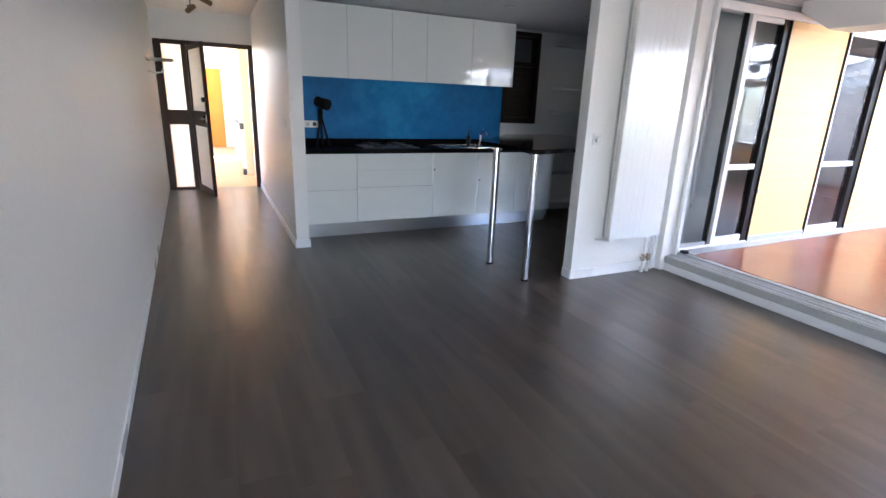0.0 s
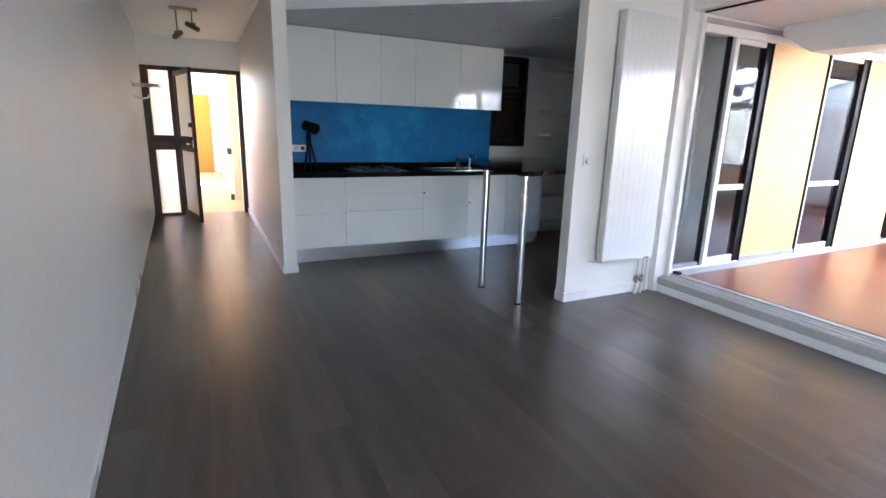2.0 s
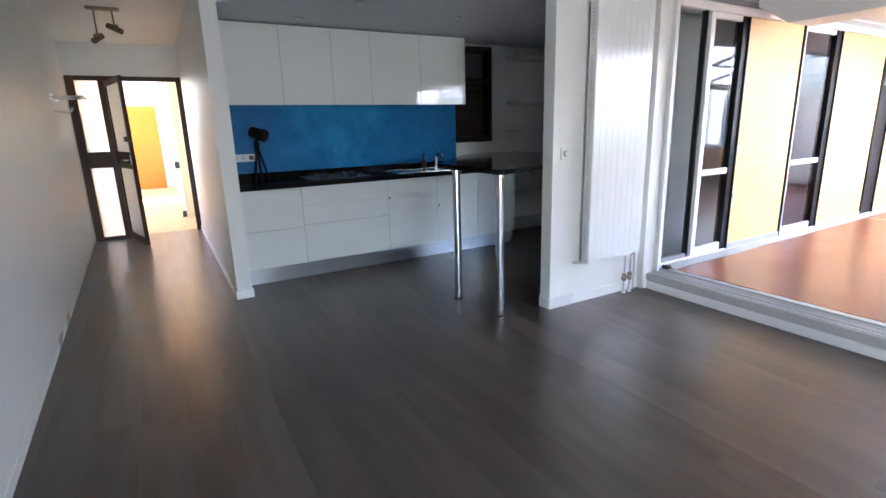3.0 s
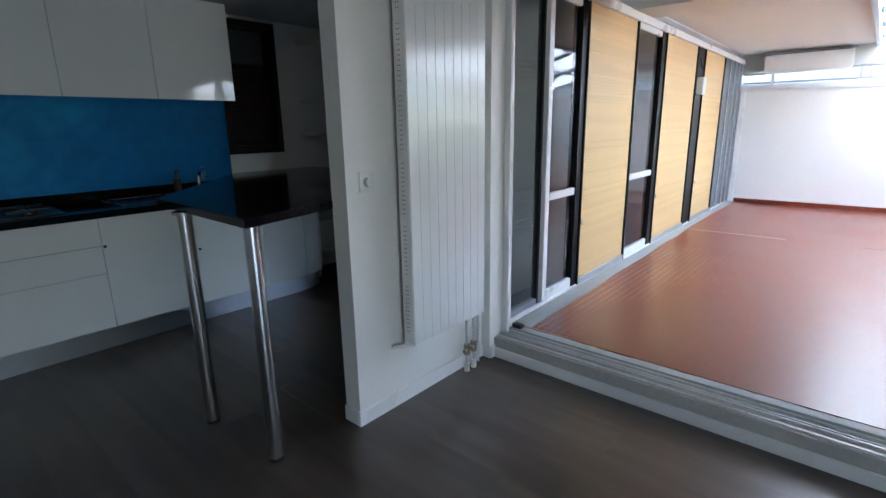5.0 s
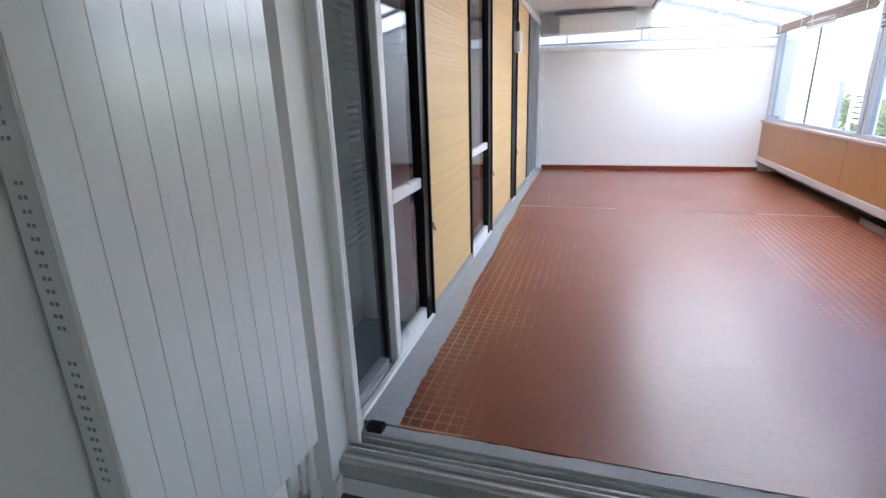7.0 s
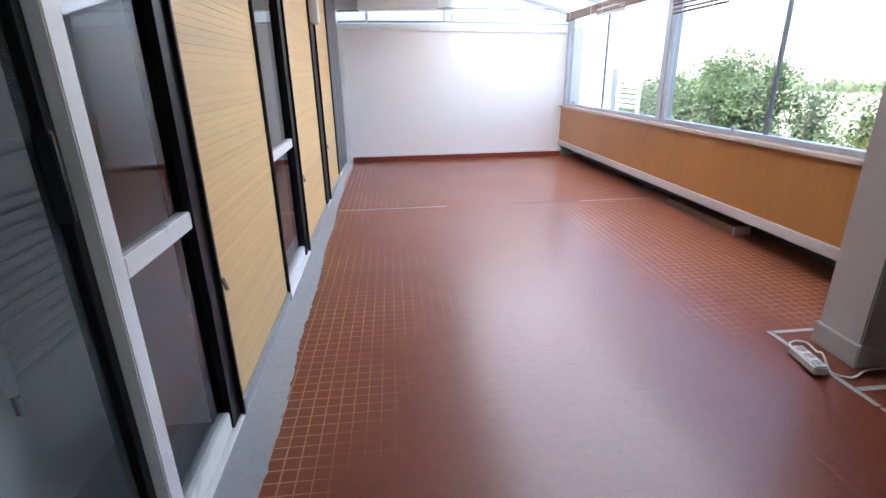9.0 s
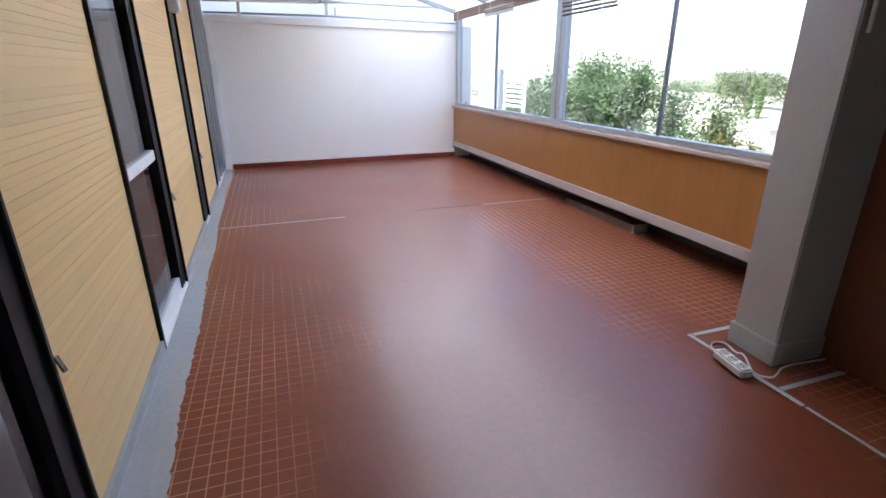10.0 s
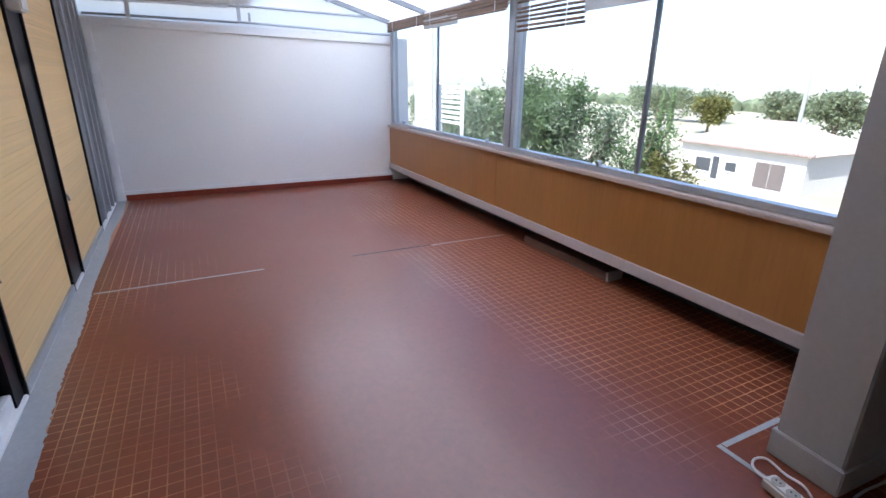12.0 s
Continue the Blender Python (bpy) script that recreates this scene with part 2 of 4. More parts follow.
CEMENT = surface("grey_cement", (0.40, 0.42, 0.435), 0.65, vary=0.12, grain=(3, 60), bump=0.10)
SLAT = surface("yellow_slat", (0.74, 0.505, 0.225), 0.45, vary=0.05, grain=(2.5, 60), stretch=(0.6, 1, 6), bump=0.02, per_piece=0.04)
TILE = surface("red_quarry_tile", (0.205, 0.047, 0.0175), 0.42, vary=0.15, grain=(1.1, 40), bump=0.0, per_piece=0.05, rough_vary=0.10, specular=0.45, coat=0.68, coat_rough=0.25)
GROUT = surface("worn_grout", (0.20, 0.046, 0.0175), 0.42, vary=0.12, grain=(1.1, 40), bump=0.0, specular=0.45, coat=0.68, coat_rough=0.25)


def worn_to_pale(m, pale):
    """Grout that shows pale where the old wax film has worn off beside the long walls."""
    nodes, links = m.node_tree.nodes, m.node_tree.links
    shader = nodes["Principled BSDF"]
    waxed = shader.inputs["Base Color"].links[0].from_socket
    place, split = nodes.new("ShaderNodeNewGeometry"), nodes.new("ShaderNodeSeparateXYZ")
    links.new(place.outputs["Position"], split.inputs[0])
    off, wide = nodes.new("ShaderNodeMath"), nodes.new("ShaderNodeMath")
    off.operation, off.inputs[1].default_value = "SUBTRACT", 1.85
    wide.operation = "ABSOLUTE"
    links.new(split.outputs["Y"], off.inputs[0])
    links.new(off.outputs[0], wide.inputs[0])
    patch = nodes.new("ShaderNodeTexNoise")
    patch.inputs["Scale"].default_value, patch.inputs["Detail"].default_value = 1.5, 3.0
    links.new(place.outputs["Position"], patch.inputs["Vector"])
    total, ramp = nodes.new("ShaderNodeMath"), nodes.new("ShaderNodeMapRange")
    total.operation, total.inputs[1].default_value = "MULTIPLY_ADD", 1.7
    links.new(patch.outputs["Fac"], total.inputs[0])
    links.new(wide.outputs[0], total.inputs[2])
    ramp.inputs["From Min"].default_value, ramp.inputs["From Max"].default_value = 1.55, 2.05
    links.new(total.outputs[0], ramp.inputs["Value"])
    mix = nodes.new("ShaderNodeMix")
    mix.data_type = "RGBA"
    links.new(ramp.outputs[0], mix.inputs["Factor"])
    links.new(waxed, mix.inputs["A"])
    mix.inputs["B"].default_value = (*pale, 1)
    links.new(mix.outputs["Result"], shader.inputs["Base Color"])


worn_to_pale(GROUT, (0.58, 0.28, 0.15))
REDPLINTH = surface("red_plinth_tile", (0.20, 0.035, 0.018), 0.35, vary=0.1)
OAK = surface("varnished_wood_panel", (0.37, 0.165, 0.042), 0.32, vary=0.10, grain=(1.6, 14), stretch=(4, 4, 0.35), bump=0.0, detail=2.0)
# Shaded copy of the panel wood, the shade set in its colour.
SHADEWOOD = surface("shaded_wood_panel", (0.20, 0.075, 0.03), 0.4, vary=0.18, grain=(2.2, 24), stretch=(5, 5, 0.5), bump=0.02)
GLASS = clear_glass("window_glass", (0.90, 0.91, 0.92))
# Pane tint deepened to stand for the dim room behind.
DARKGLASS = clear_glass("dimmed_pane_glass", (0.80, 0.82, 0.84), 0.05)
# Thin grey veil that stands in for the reflection on a clear pane.
VEIL, veil_nodes, veil_links, veil_shader = nodes_of("reflection_veil")
veil_shader.inputs["Base Color"].default_value, veil_shader.inputs["Roughness"].default_value = (0.30, 0.33, 0.34, 1), 0.7
veil_clear, veil_mix = veil_nodes.new("ShaderNodeBsdfTransparent"), veil_nodes.new("ShaderNodeMixShader")
veil_mix.inputs[0].default_value = 0.90
veil_links.new(veil_shader.outputs[0], veil_mix.inputs[1])
veil_links.new(veil_clear.outputs[0], veil_mix.inputs[2])
veil_links.new(veil_mix.outputs[0], veil_nodes["Material Output"].inputs["Surface"])
FROST = milky("frosted_glass", (0.9, 0.9, 0.88), 0.75)
ROOFSHEET = milky("translucent_roof_sheet", (0.95, 0.96, 0.97), 0.9)
PLASTIC = surface("white_plastic", (0.74, 0.74, 0.72), 0.35, vary=0.03, bump=0.0)
BRASS = surface("brass_fitting", (0.42, 0.36, 0.28), 0.35, metal=1.0, vary=0.15)
COPPER = surface("painted_pipe", (0.62, 0.62, 0.62), 0.35, vary=0.1)
BAMBOO = surface("bamboo_slat", (0.17, 0.105, 0.065), 0.55, vary=0.3, grain=(8, 60), per_piece=0.2)
YELLOWDOOR = surface("yellow_door_paint", (0.52, 0.235, 0.022), 0.45, vary=0.08, bump=0.04)
# Gallery colours deepened so that their bounce warms the hall.
GALLERY = surface("cream_gallery_render", (0.80, 0.66, 0.44), 0.85, vary=0.06, grain=(2, 70), bump=0.15)
WARMBOUNCE = surface("warm_bounce_render", (0.74, 0.50, 0.20), 0.85, vary=0.06, grain=(2, 70), bump=0.15)
OUTWALL = surface("outside_render", (0.55, 0.53, 0.49), 0.85, vary=0.08, grain=(2, 70), bump=0.2)
# Deepened too, for warm light bounced through the entrance.
OUTFLOOR = surface("pale_outdoor_floor", (0.56, 0.38, 0.20), 0.6, vary=0.1, grain=(3, 60), bump=0.1)
ROOFTILE = surface("pale_roof_tile", (0.34, 0.26, 0.22), 0.8, vary=0.2, grain=(3, 30), bump=0.3)
SHUTTER = surface("taupe_shutter", (0.12, 0.10, 0.09), 0.6, vary=0.08)
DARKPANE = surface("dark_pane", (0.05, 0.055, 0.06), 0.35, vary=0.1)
# Lawn colour paled to imitate ground washed out by bright light.
GRASS = surface("washed_out_lawn", (0.36, 0.32, 0.24), 0.9, vary=0.2, grain=(0.3, 5), bump=0.2, second=(0.27, 0.27, 0.17))
BARK = surface("bark", (0.12, 0.09, 0.07), 0.9, vary=0.3, bump=0.3)
LEAF = leafy("leaf_green", (0.120, 0.180, 0.075))
LEAFPALE = leafy("leaf_silver", (0.155, 0.20, 0.115))
LEAFGOLD = leafy("leaf_yellow", (0.15, 0.15, 0.04))
# Leaf green paled to put distance haze into the colour.
LEAFFAR = leafy("leaf_far_hazed", (0.20, 0.24, 0.14))

# ---- large structure: living room, hall, kitchen ----
H = 2.43            # ceiling of hall and living room
KH = 2.22           # lowered kitchen ceiling
VF = 0.155          # veranda floor
VX1 = 10.07         # veranda end wall


def left_wall_x(y):
    return -0.061 - 0.0363 * (y - 2.03)


structure("wall_left", prism([(left_wall_x(8.4) - 0.15, 8.4), (left_wall_x(-2.7) - 0.15, -2.7), (left_wall_x(-2.7), -2.7), (left_wall_x(8.4), 8.4)], 0, H), WALL,
          "long white painted wall of hall and living room", "wall")
structure("wall_back", boxes(((-0.2, -2.85, 0), (0.06, -2.7, H)), ((1.60, -2.85, 0), (4.0, -2.7, H)), ((0.06, -2.85, 0), (1.60, -2.7, 0.18)), ((0.06, -2.85, 1.72), (1.60, -2.7, H))), WALL, "plain white wall behind the walk with a wide window", "wall")
back_window = thing("window_back", (0.83, -2.78, 0.18), "wide white-framed window of the living room", "window", kind="structure")
for x in (0.06, 0.805, 1.55):
    part("stile", boxes(((x, -2.735, 0.18), (x + 0.05, -2.70, 1.72))), TRIM, back_window)
for z in (0.18, 1.67):
    part("window_rail", boxes(((0.11, -2.733, z), (1.55, -2.702, z + 0.05))), TRIM, back_window)
structure("wall_east", boxes(((3.85, -2.7, 0), (4.0, 0.62, H))), WALL, "plain white wall beside the sliding opening", "wall")
structure("lintel", boxes(((3.85, 0.62, 2.24), (4.0, 3.1, H))), WALL, "white lintel over the sliding opening", "wall")
structure("wall_pier", boxes(((2.88, 3.15, 0), (3.85, 3.25, H)), ((3.80, 3.09, 0), (3.97, 3.148, H))), WALL, "white pier wall carrying the tall radiator", "wall")
structure("wall_hall", boxes(((0.975, 4.71, 0), (1.09, 8.25, H))), WALL, "white partition between hall and kitchen", "wall")
structure("ceiling", boxes(((-0.6, -2.85, H), (4.0, 8.45, H + 0.12))), CEILING, "smooth white ceiling", "ceiling")
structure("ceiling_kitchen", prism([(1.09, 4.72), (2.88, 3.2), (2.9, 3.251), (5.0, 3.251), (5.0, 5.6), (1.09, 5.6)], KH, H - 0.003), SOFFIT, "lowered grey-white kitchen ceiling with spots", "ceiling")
structure("ceiling_kitchen_east", boxes(((4.0, 3.2, H - 0.003), (5.1, 5.75, H + 0.1))), CEILING, "ceiling slab over the kitchen", "ceiling")
structure("wall_kitchen_back", boxes(((1.09, 5.6, 0), (3.60, 5.75, H)), ((4.10, 5.6, 0), (5.1, 5.75, H)), ((3.60, 5.6, 0), (4.10, 5.75, 1.13)), ((3.60, 5.6, 2.19), (4.10, 5.75, H))), WALL,
          "white kitchen back wall with a window opening", "wall")
structure("wall_kitchen_east", boxes(((4.92, 3.70, 0), (5.08, 5.6, H)), ((4.56, 3.60, 0), (5.18, 3.699, H)), ((5.10, 3.2, 0), (5.18, 3.599, H))), WALL, "white end wall of the kitchen", "wall")
structure("wall_entry", boxes(((-0.6, 8.25, 2.05), (1.3, 8.4, H)), ((0.975, 8.25, 0), (1.3, 8.4, 2.05)), ((-0.6, 8.25, 0), (-0.275, 8.4, 2.05))), WALL, "wall round the entrance door", "wall")
for lo, hi in (((0.963, 4.71, 0), (0.975, 8.25, 0.07)), ((0.963, 4.698, 0), (1.10, 4.71, 0.075)), ((2.868, 3.138, 0), (3.80, 3.15, 0.075)), ((2.868, 3.15, 0), (2.88, 3.25, 0.075)),
               ((3.80, 3.078, 0), (3.845, 3.09, 0.075))):
    structure("baseboard", boxes((lo, hi), bevel=0.003), TRIM, "low white baseboard", "baseboard")
structure("baseboard", prism([(left_wall_x(8.24), 8.24), (left_wall_x(-2.7), -2.7), (left_wall_x(-2.7) + 0.006, -2.7), (left_wall_x(8.24) + 0.006, 8.24)], 0, 0.055), TRIM, "low white baseboard", "baseboard")

# raised sill between living room and veranda
structure("sill_step", boxes(((3.845, 0.62, 0), (4.02, 3.09, 0.118))), GREYPAINT, "grey-white painted step up to the veranda", "step")
structure("sill_baseboard", boxes(((3.832, 0.62, 0), (3.845, 3.078, 0.062)), bevel=0.004), TRIM, "white baseboard along the step", "baseboard")
track = thing("sliding_track", (3.92, 1.7, 0.118), "grey aluminium sliding track on the step", "track", kind="structure")
for x, h, w in ((3.862, 0.010, 0.012), (3.90, 0.018, 0.006), (3.925, 0.016, 0.006), (3.952, 0.022, 0.008)):
    part("rail", boxes(((x, 0.62, 0.118), (x + w, 3.085, 0.118 + h))), TRACKMETAL, track)
structure("trim_head_seal", boxes(((3.925, 0.62, 2.226), (3.942, 3.05, 2.2385))), BLACKPROFILE, "thin black seal under the lintel of the sliding opening", "trim")
structure("jamb_1", boxes(((3.925, 3.052, 0.118), (3.945, 3.09, 2.24)), ((3.955, 3.06, 0.118), (3.975, 3.09, 2.24)), bevel=0.003), TRIM, "white metal jamb of the sliding opening", "door frame")
rng = random.Random(4)
outer = [(4.018 + rng.uniform(-0.006, 0.010), 3.06 - i * 0.05) for i in range(49)]
strip = prism([(3.962, 0.62), *[(x, y) for x, y in reversed(outer)], (3.962, 3.06)], 0.118, 0.152)
structure("cement_strip", strip, CEMENT, "rough grey cement strip along the tiles", "floor")

# ---- large structure: veranda ----
structure("veranda_slab", boxes(((4.02, 0.0, -0.3), (VX1, 3.112, VF - 0.00015))), GROUT, "worn red grout bed of the veranda floor", "floor")
outer = [(4.02 + i * 0.02, min(2.945 + 0.028 * i * 0.02, 3.075) + 0.006 * math.sin(i * 0.11) + rng.uniform(-0.005, 0.005)) for i in range(302)]
structure("cement_margin", prism([*outer, (VX1, 3.08), (VX1, 3.18), (4.02, 3.11)], VF - 0.0006, VF + 0.003), CEMENT, "grey cement margin with a ragged edge", "floor")
structure("wall_veranda_end", prism([(VX1, 0.06), (VX1 + 0.14, 0.06), (VX1 + 0.14, 3.35), (VX1, 3.35)], -0.3, 1.762), WALL, "white painted end wall of the veranda", "wall")
bm = bmesh.new()
v = [bm.verts.new(p) for p in ((VX1 - 0.02, 0.24, 1.695), (VX1 - 0.02, 3.17, 1.755), (VX1 - 0.02, 3.17, 1.825), (VX1 - 0.02, 0.24, 1.772), (VX1 + 0.10, 0.24, 1.695), (VX1 + 0.10, 3.17, 1.755), (VX1 + 0.10, 3.17, 1.825), (VX1 + 0.10, 0.24, 1.772))]
for f in ((0, 1, 2, 3), (7, 6, 5, 4), (0, 4, 5, 1), (1, 5, 6, 2), (2, 6, 7, 3), (3, 7, 4, 0)):
    bm.faces.new([v[i] for i in f])
structure("trim_end_wall_cap", bm, TRIM, "white rail capping the end wall", "trim")
structure("trim_end_wall_side", boxes(((VX1 - 0.022, 3.092, VF), (VX1, 3.155, 1.755)), bevel=0.004), TRIM, "white upright trim at the end wall", "trim")
structure("baseboard", boxes(((VX1 - 0.014, 0.27, 0.212), (VX1, 3.09, 0.252)), bevel=0.004), TRIM, "white rail above the red plinth tiles", "baseboard")
plinth = thing("tile_plinth", (VX1 - 0.008, 1.6, VF), "row of dark red plinth tiles along the end wall", "baseboard", kind="structure")
for i in range(28):
    part("tile", boxes(((VX1 - 0.012, 0.28 + i * 0.1, VF), (VX1, 0.3794 + i * 0.1, 0.212))), REDPLINTH, plinth)
structure("ceiling_veranda", boxes(((4.0, 1.75, 2.24), (VX1 + 0.1, 3.3, 2.36))), CEILING, "cream white flat ceiling along the glazed wall", "ceiling")
structure("beam_edge", boxes(((5.19, 1.705, 2.20), (VX1, 1.748, 2.38))), ALU, "grey edge beam where the glazed roof begins", "beam")
bm = bmesh.new()
outline = ((0.84, 1.99), (2.80, 2.005), (3.04, 2.165), (3.04, 2.239), (0.3, 2.239), (0.3, 1.99))
a = [bm.verts.new((4.91, y, z)) for y, z in outline]
b = [bm.verts.new((5.25, y, z)) for y, z in outline]
bm.faces.new(a), bm.faces.new(b[::-1])
for i in range(6):
    bm.faces.new((a[i], b[i], b[(i + 1) % 6], a[(i + 1) % 6]))
structure("beam_cross", bm, WALL, "white concrete beam with a splayed end", "beam")
structure("ceiling_veranda_near", boxes(((4.0, 0.3, 2.24), (5.25, 1.75, 2.36))), CEILING, "flat white ceiling by the opening", "ceiling")
pillar = thing("column", (5.01, 0.71, VF), "square white painted concrete column with a low plinth", "column", kind="structure")
COLUMN = [(4.918, 0.838), (4.905, 0.590), (5.112, 0.582), (5.118, 0.828)]
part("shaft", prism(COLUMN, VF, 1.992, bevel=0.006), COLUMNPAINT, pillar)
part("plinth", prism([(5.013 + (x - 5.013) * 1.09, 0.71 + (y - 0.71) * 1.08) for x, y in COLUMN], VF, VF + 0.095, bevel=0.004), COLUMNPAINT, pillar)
part("conduit", rods(((4.903, 0.812, 1.35), (4.903, 0.812, 1.99), 0.007)), PLASTIC, pillar)
part("switch_box", boxes(((4.890, 0.645, 1.50), (4.912, 0.725, 1.60)), bevel=0.004), PLASTIC, pillar)
structure("wall_veranda_near", boxes(((4.0, 0.55, -0.3), (4.98, 0.60, 2.24))), SHADEWOOD, "brown wood-panelled wall beside the column, coloured dark for shade", "wall")
structure("wall_outer", boxes(((4.954, -0.05, -6), (VX1 + 0.1, 0.06, 0.785))), OUTWALL, "low outer wall below the windows", "wall")
structure("building_base", boxes(((-6, 0.07, -6), (14, 12, -0.32))), OUTWALL, "lower storeys of the building", "building")
# rooms behind the glazed wall
structure("wall_room_back", boxes(((5.08, 5.6, 0), (VX1 + 0.2, 5.75, H))), WALL, "plain wall of the room behind the glass", "wall")
structure("wall_room_end", boxes(((VX1, 3.25, 0), (VX1 + 0.14, 5.6, H))), WALL, "plain end wall of the room behind the glass", "wall")
structure("ceiling_room", boxes(((5.08, 3.22, H), (VX1 + 0.2, 5.75, H + 0.1))), CEILING, "ceiling of the room behind the glass", "ceiling")
structure("floor_room", boxes(((5.0, 3.12, -0.1), (VX1, 5.6, 0.0))), PLANK, "dark laminate floor behind the glass", "floor")
structure("curb", boxes(((3.97, 3.112, -0.1), (VX1, 3.2, 0.128))), TRIM, "white curb under the glazed wall", "sill")

# ---- glazed roof ----
roof = thing("glazed_roof", (7.6, 0.2, 1.84), "sloping translucent roof on slim rafters", "roof", kind="structure")


def slope(y):
    return 1.93 + (y - 0.2) * (2.36 - 1.93) / 1.55


def sloped(x0, x1, y0, y1, under, over):
    bm = bmesh.new()
    v = [bm.verts.new((x, y, slope(y) + d)) for d in (under, over) for y in (y0, y1) for x in (x0, x1)]
    for f in ((0, 2, 3, 1), (4, 5, 7, 6), (0, 1, 5, 4), (1, 3, 7, 5), (3, 2, 6, 7), (2, 0, 4, 6)):
        bm.faces.new([v[i] for i in f])
    return bm


for i in range(5):
    x = 5.25 + i * 0.964
    part("roof_sheet", sloped(x + 0.004, x + 0.96, 0.16, 1.74, 0.0, 0.012), ROOFSHEET, roof)
for i in range(6):
    x = 5.25 + i * 0.964
    part("rafter", sloped(x - 0.017, x + 0.017, 0.2, 1.74, -0.05, -0.003), ALUDARK, roof)
part("purlin", boxes(((5.25, 0.95, slope(0.95) - 0.06), (VX1, 0.975, slope(0.95) - 0.03))), ALU, roof)

# ---- glazed gable over the end wall ----
gable = thing("end_wall_light", (VX1, 1.7, 1.7), "narrow glazed strip above the end wall with grey bars", "window", kind="structure")
bm = bmesh.new()
outline = ((0.2, 1.73), (3.18, 1.79), (3.18, 2.4), (1.75, 2.4), (0.2, 1.98))
a = [bm.verts.new((VX1 + 0.03, y, z)) for y, z in outline]
b = [bm.verts.new((VX1 + 0.036, y, z)) for y, z in outline]
bm.faces.new(a), bm.faces.new(b[::-1])
for i in range(5):
    bm.faces.new((a[i], b[i], b[(i + 1) % 5], a[(i + 1) % 5]))
part("pane", bm, FROST, gable)
for y0, z0, y1, z1 in ((0.27, 1.795, 1.86, 1.843), (0.27, 1.962, 1.86, 1.992), (1.75, 1.985, 3.14, 1.962), (1.86, 1.838, 3.14, 1.846)):
    part("bar", rods(((VX1 + 0.01, y0, z0), (VX1 + 0.01, y1, z1), 0.012)), ALU, gable)
part("bar", boxes(((VX1, 1.83, 1.84), (VX1 + 0.02, 1.86, 1.99))), ALU, gable)
part("bar", boxes(((VX1, 1.74, 1.85), (VX1 + 0.02, 1.76, 1.93))), ALU, gable)
part("backing_panel", boxes(((VX1 + 0.045, 1.72, 1.97), (VX1 + 0.075, 3.2, 2.36))), WALL, gable)
part("bracket", boxes(((VX1 - 0.03, 2.77, 1.80), (VX1 + 0.01, 2.805, 1.99)), bevel=0.005), PLASTIC, gable)

# ---- entrance ----
entry = thing("entrance_frame", (0.37, 8.32, 0), "dark brown wooden entrance frame with a glazed sidelight", "door frame", kind="structure")
for lo, hi in (((-0.275, 8.26, 0), (-0.185, 8.34, 2.05)), ((0.055, 8.26, 0), (0.115, 8.34, 2.05)), ((0.915, 8.26, 0), (0.975, 8.34, 2.05)), ((-0.185, 8.26, 1.995), (0.915, 8.34, 2.05)),
               ((-0.185, 8.265, 0.93), (0.055, 8.335, 1.13)), ((-0.185, 8.265, 0.0), (0.055, 8.335, 0.035))):
    part("frame_member", boxes((lo, hi), bevel=0.004), DARKWOOD, entry)
part("pane", boxes(((-0.185, 8.295, 1.13), (0.055, 8.301, 1.995))), FROST, entry)
part("pane", boxes(((-0.185, 8.295, 0.035), (0.055, 8.301, 0.93))), FROST, entry)

leaf = thing("door_1", (0.115, 8.27, 0.0), "open dark brown glazed entrance door with thin bars", "door", kind="structure")
swing = Matrix.Translation((0.115, 8.262, 0)) @ Matrix.Rotation(radians(-76.5), 4, "Z")


def swung(bm):
    bm.transform(swing)
    return bm


for lo, hi in (((0, 0, 0.012), (0.055, 0.04, 1.985)), ((0.765, 0, 0.012), (0.82, 0.04, 1.985)), ((0.055, 0, 1.92), (0.765, 0.04, 1.985)), ((0.055, 0, 0.012), (0.765, 0.04, 0.09)), ((0.055, 0, 0.93), (0.765, 0.04, 1.13))):
    part("door_rail", swung(boxes((lo, hi), bevel=0.003)), DARKWOOD, leaf)
for z0, z1 in ((0.09, 0.93), (1.13, 1.92)):
    part("pane", swung(boxes(((0.055, 0.017, z0), (0.765, 0.022, z1)))), FROST, leaf)
    for k in range(9):
        z = z0 + (k + 0.5) * (z1 - z0) / 9
        part("bar", swung(boxes(((0.055, 0.024, z - 0.009), (0.765, 0.036, z + 0.009)))), DARKWOOD, leaf)
lock = part("lock_case", swung(boxes(((0.69, -0.012, 0.99), (0.81, -0.001, 1.09)), bevel=0.003)), STEEL, leaf, "steel lock case")
part("door_handle", swung(rods(((0.77, -0.012, 1.04), (0.77, -0.055, 1.04), 0.009), ((0.77, -0.055, 1.04), (0.66, -0.055, 1.04), 0.009))), STEEL, leaf, "steel lever handle")
part("bolt", swung(boxes(((0.72, -0.03, 1.25), (0.80, -0.001, 1.31)), bevel=0.004)), BLACK, leaf, "black night bolt")

# outside gallery beyond the entrance
structure("gallery_floor", boxes(((-1.6, 8.4, -0.3), (3, 16, 0.0))), OUTFLOOR, "pale sunlit gallery floor", "floor")
structure("gallery_wall_end", boxes(((-1.6, 15.4, 0), (3, 15.6, 3.4))), WALL, "white end wall of the gallery", "wall")
structure("gallery_wall_side", boxes(((0.86, 9.65, 0), (1.12, 15.4, 3.0)), ((0.99, 8.5, 0), (1.12, 9.65, 3.0))), GALLERY, "white side wall of the gallery", "wall")
structure("gallery_wall_west", boxes(((-1.75, 8.4, 0), (-1.6, 15.6, 1.1))), WARMBOUNCE, "low parapet of the gallery, coloured ochre to warm the hall", "wall")
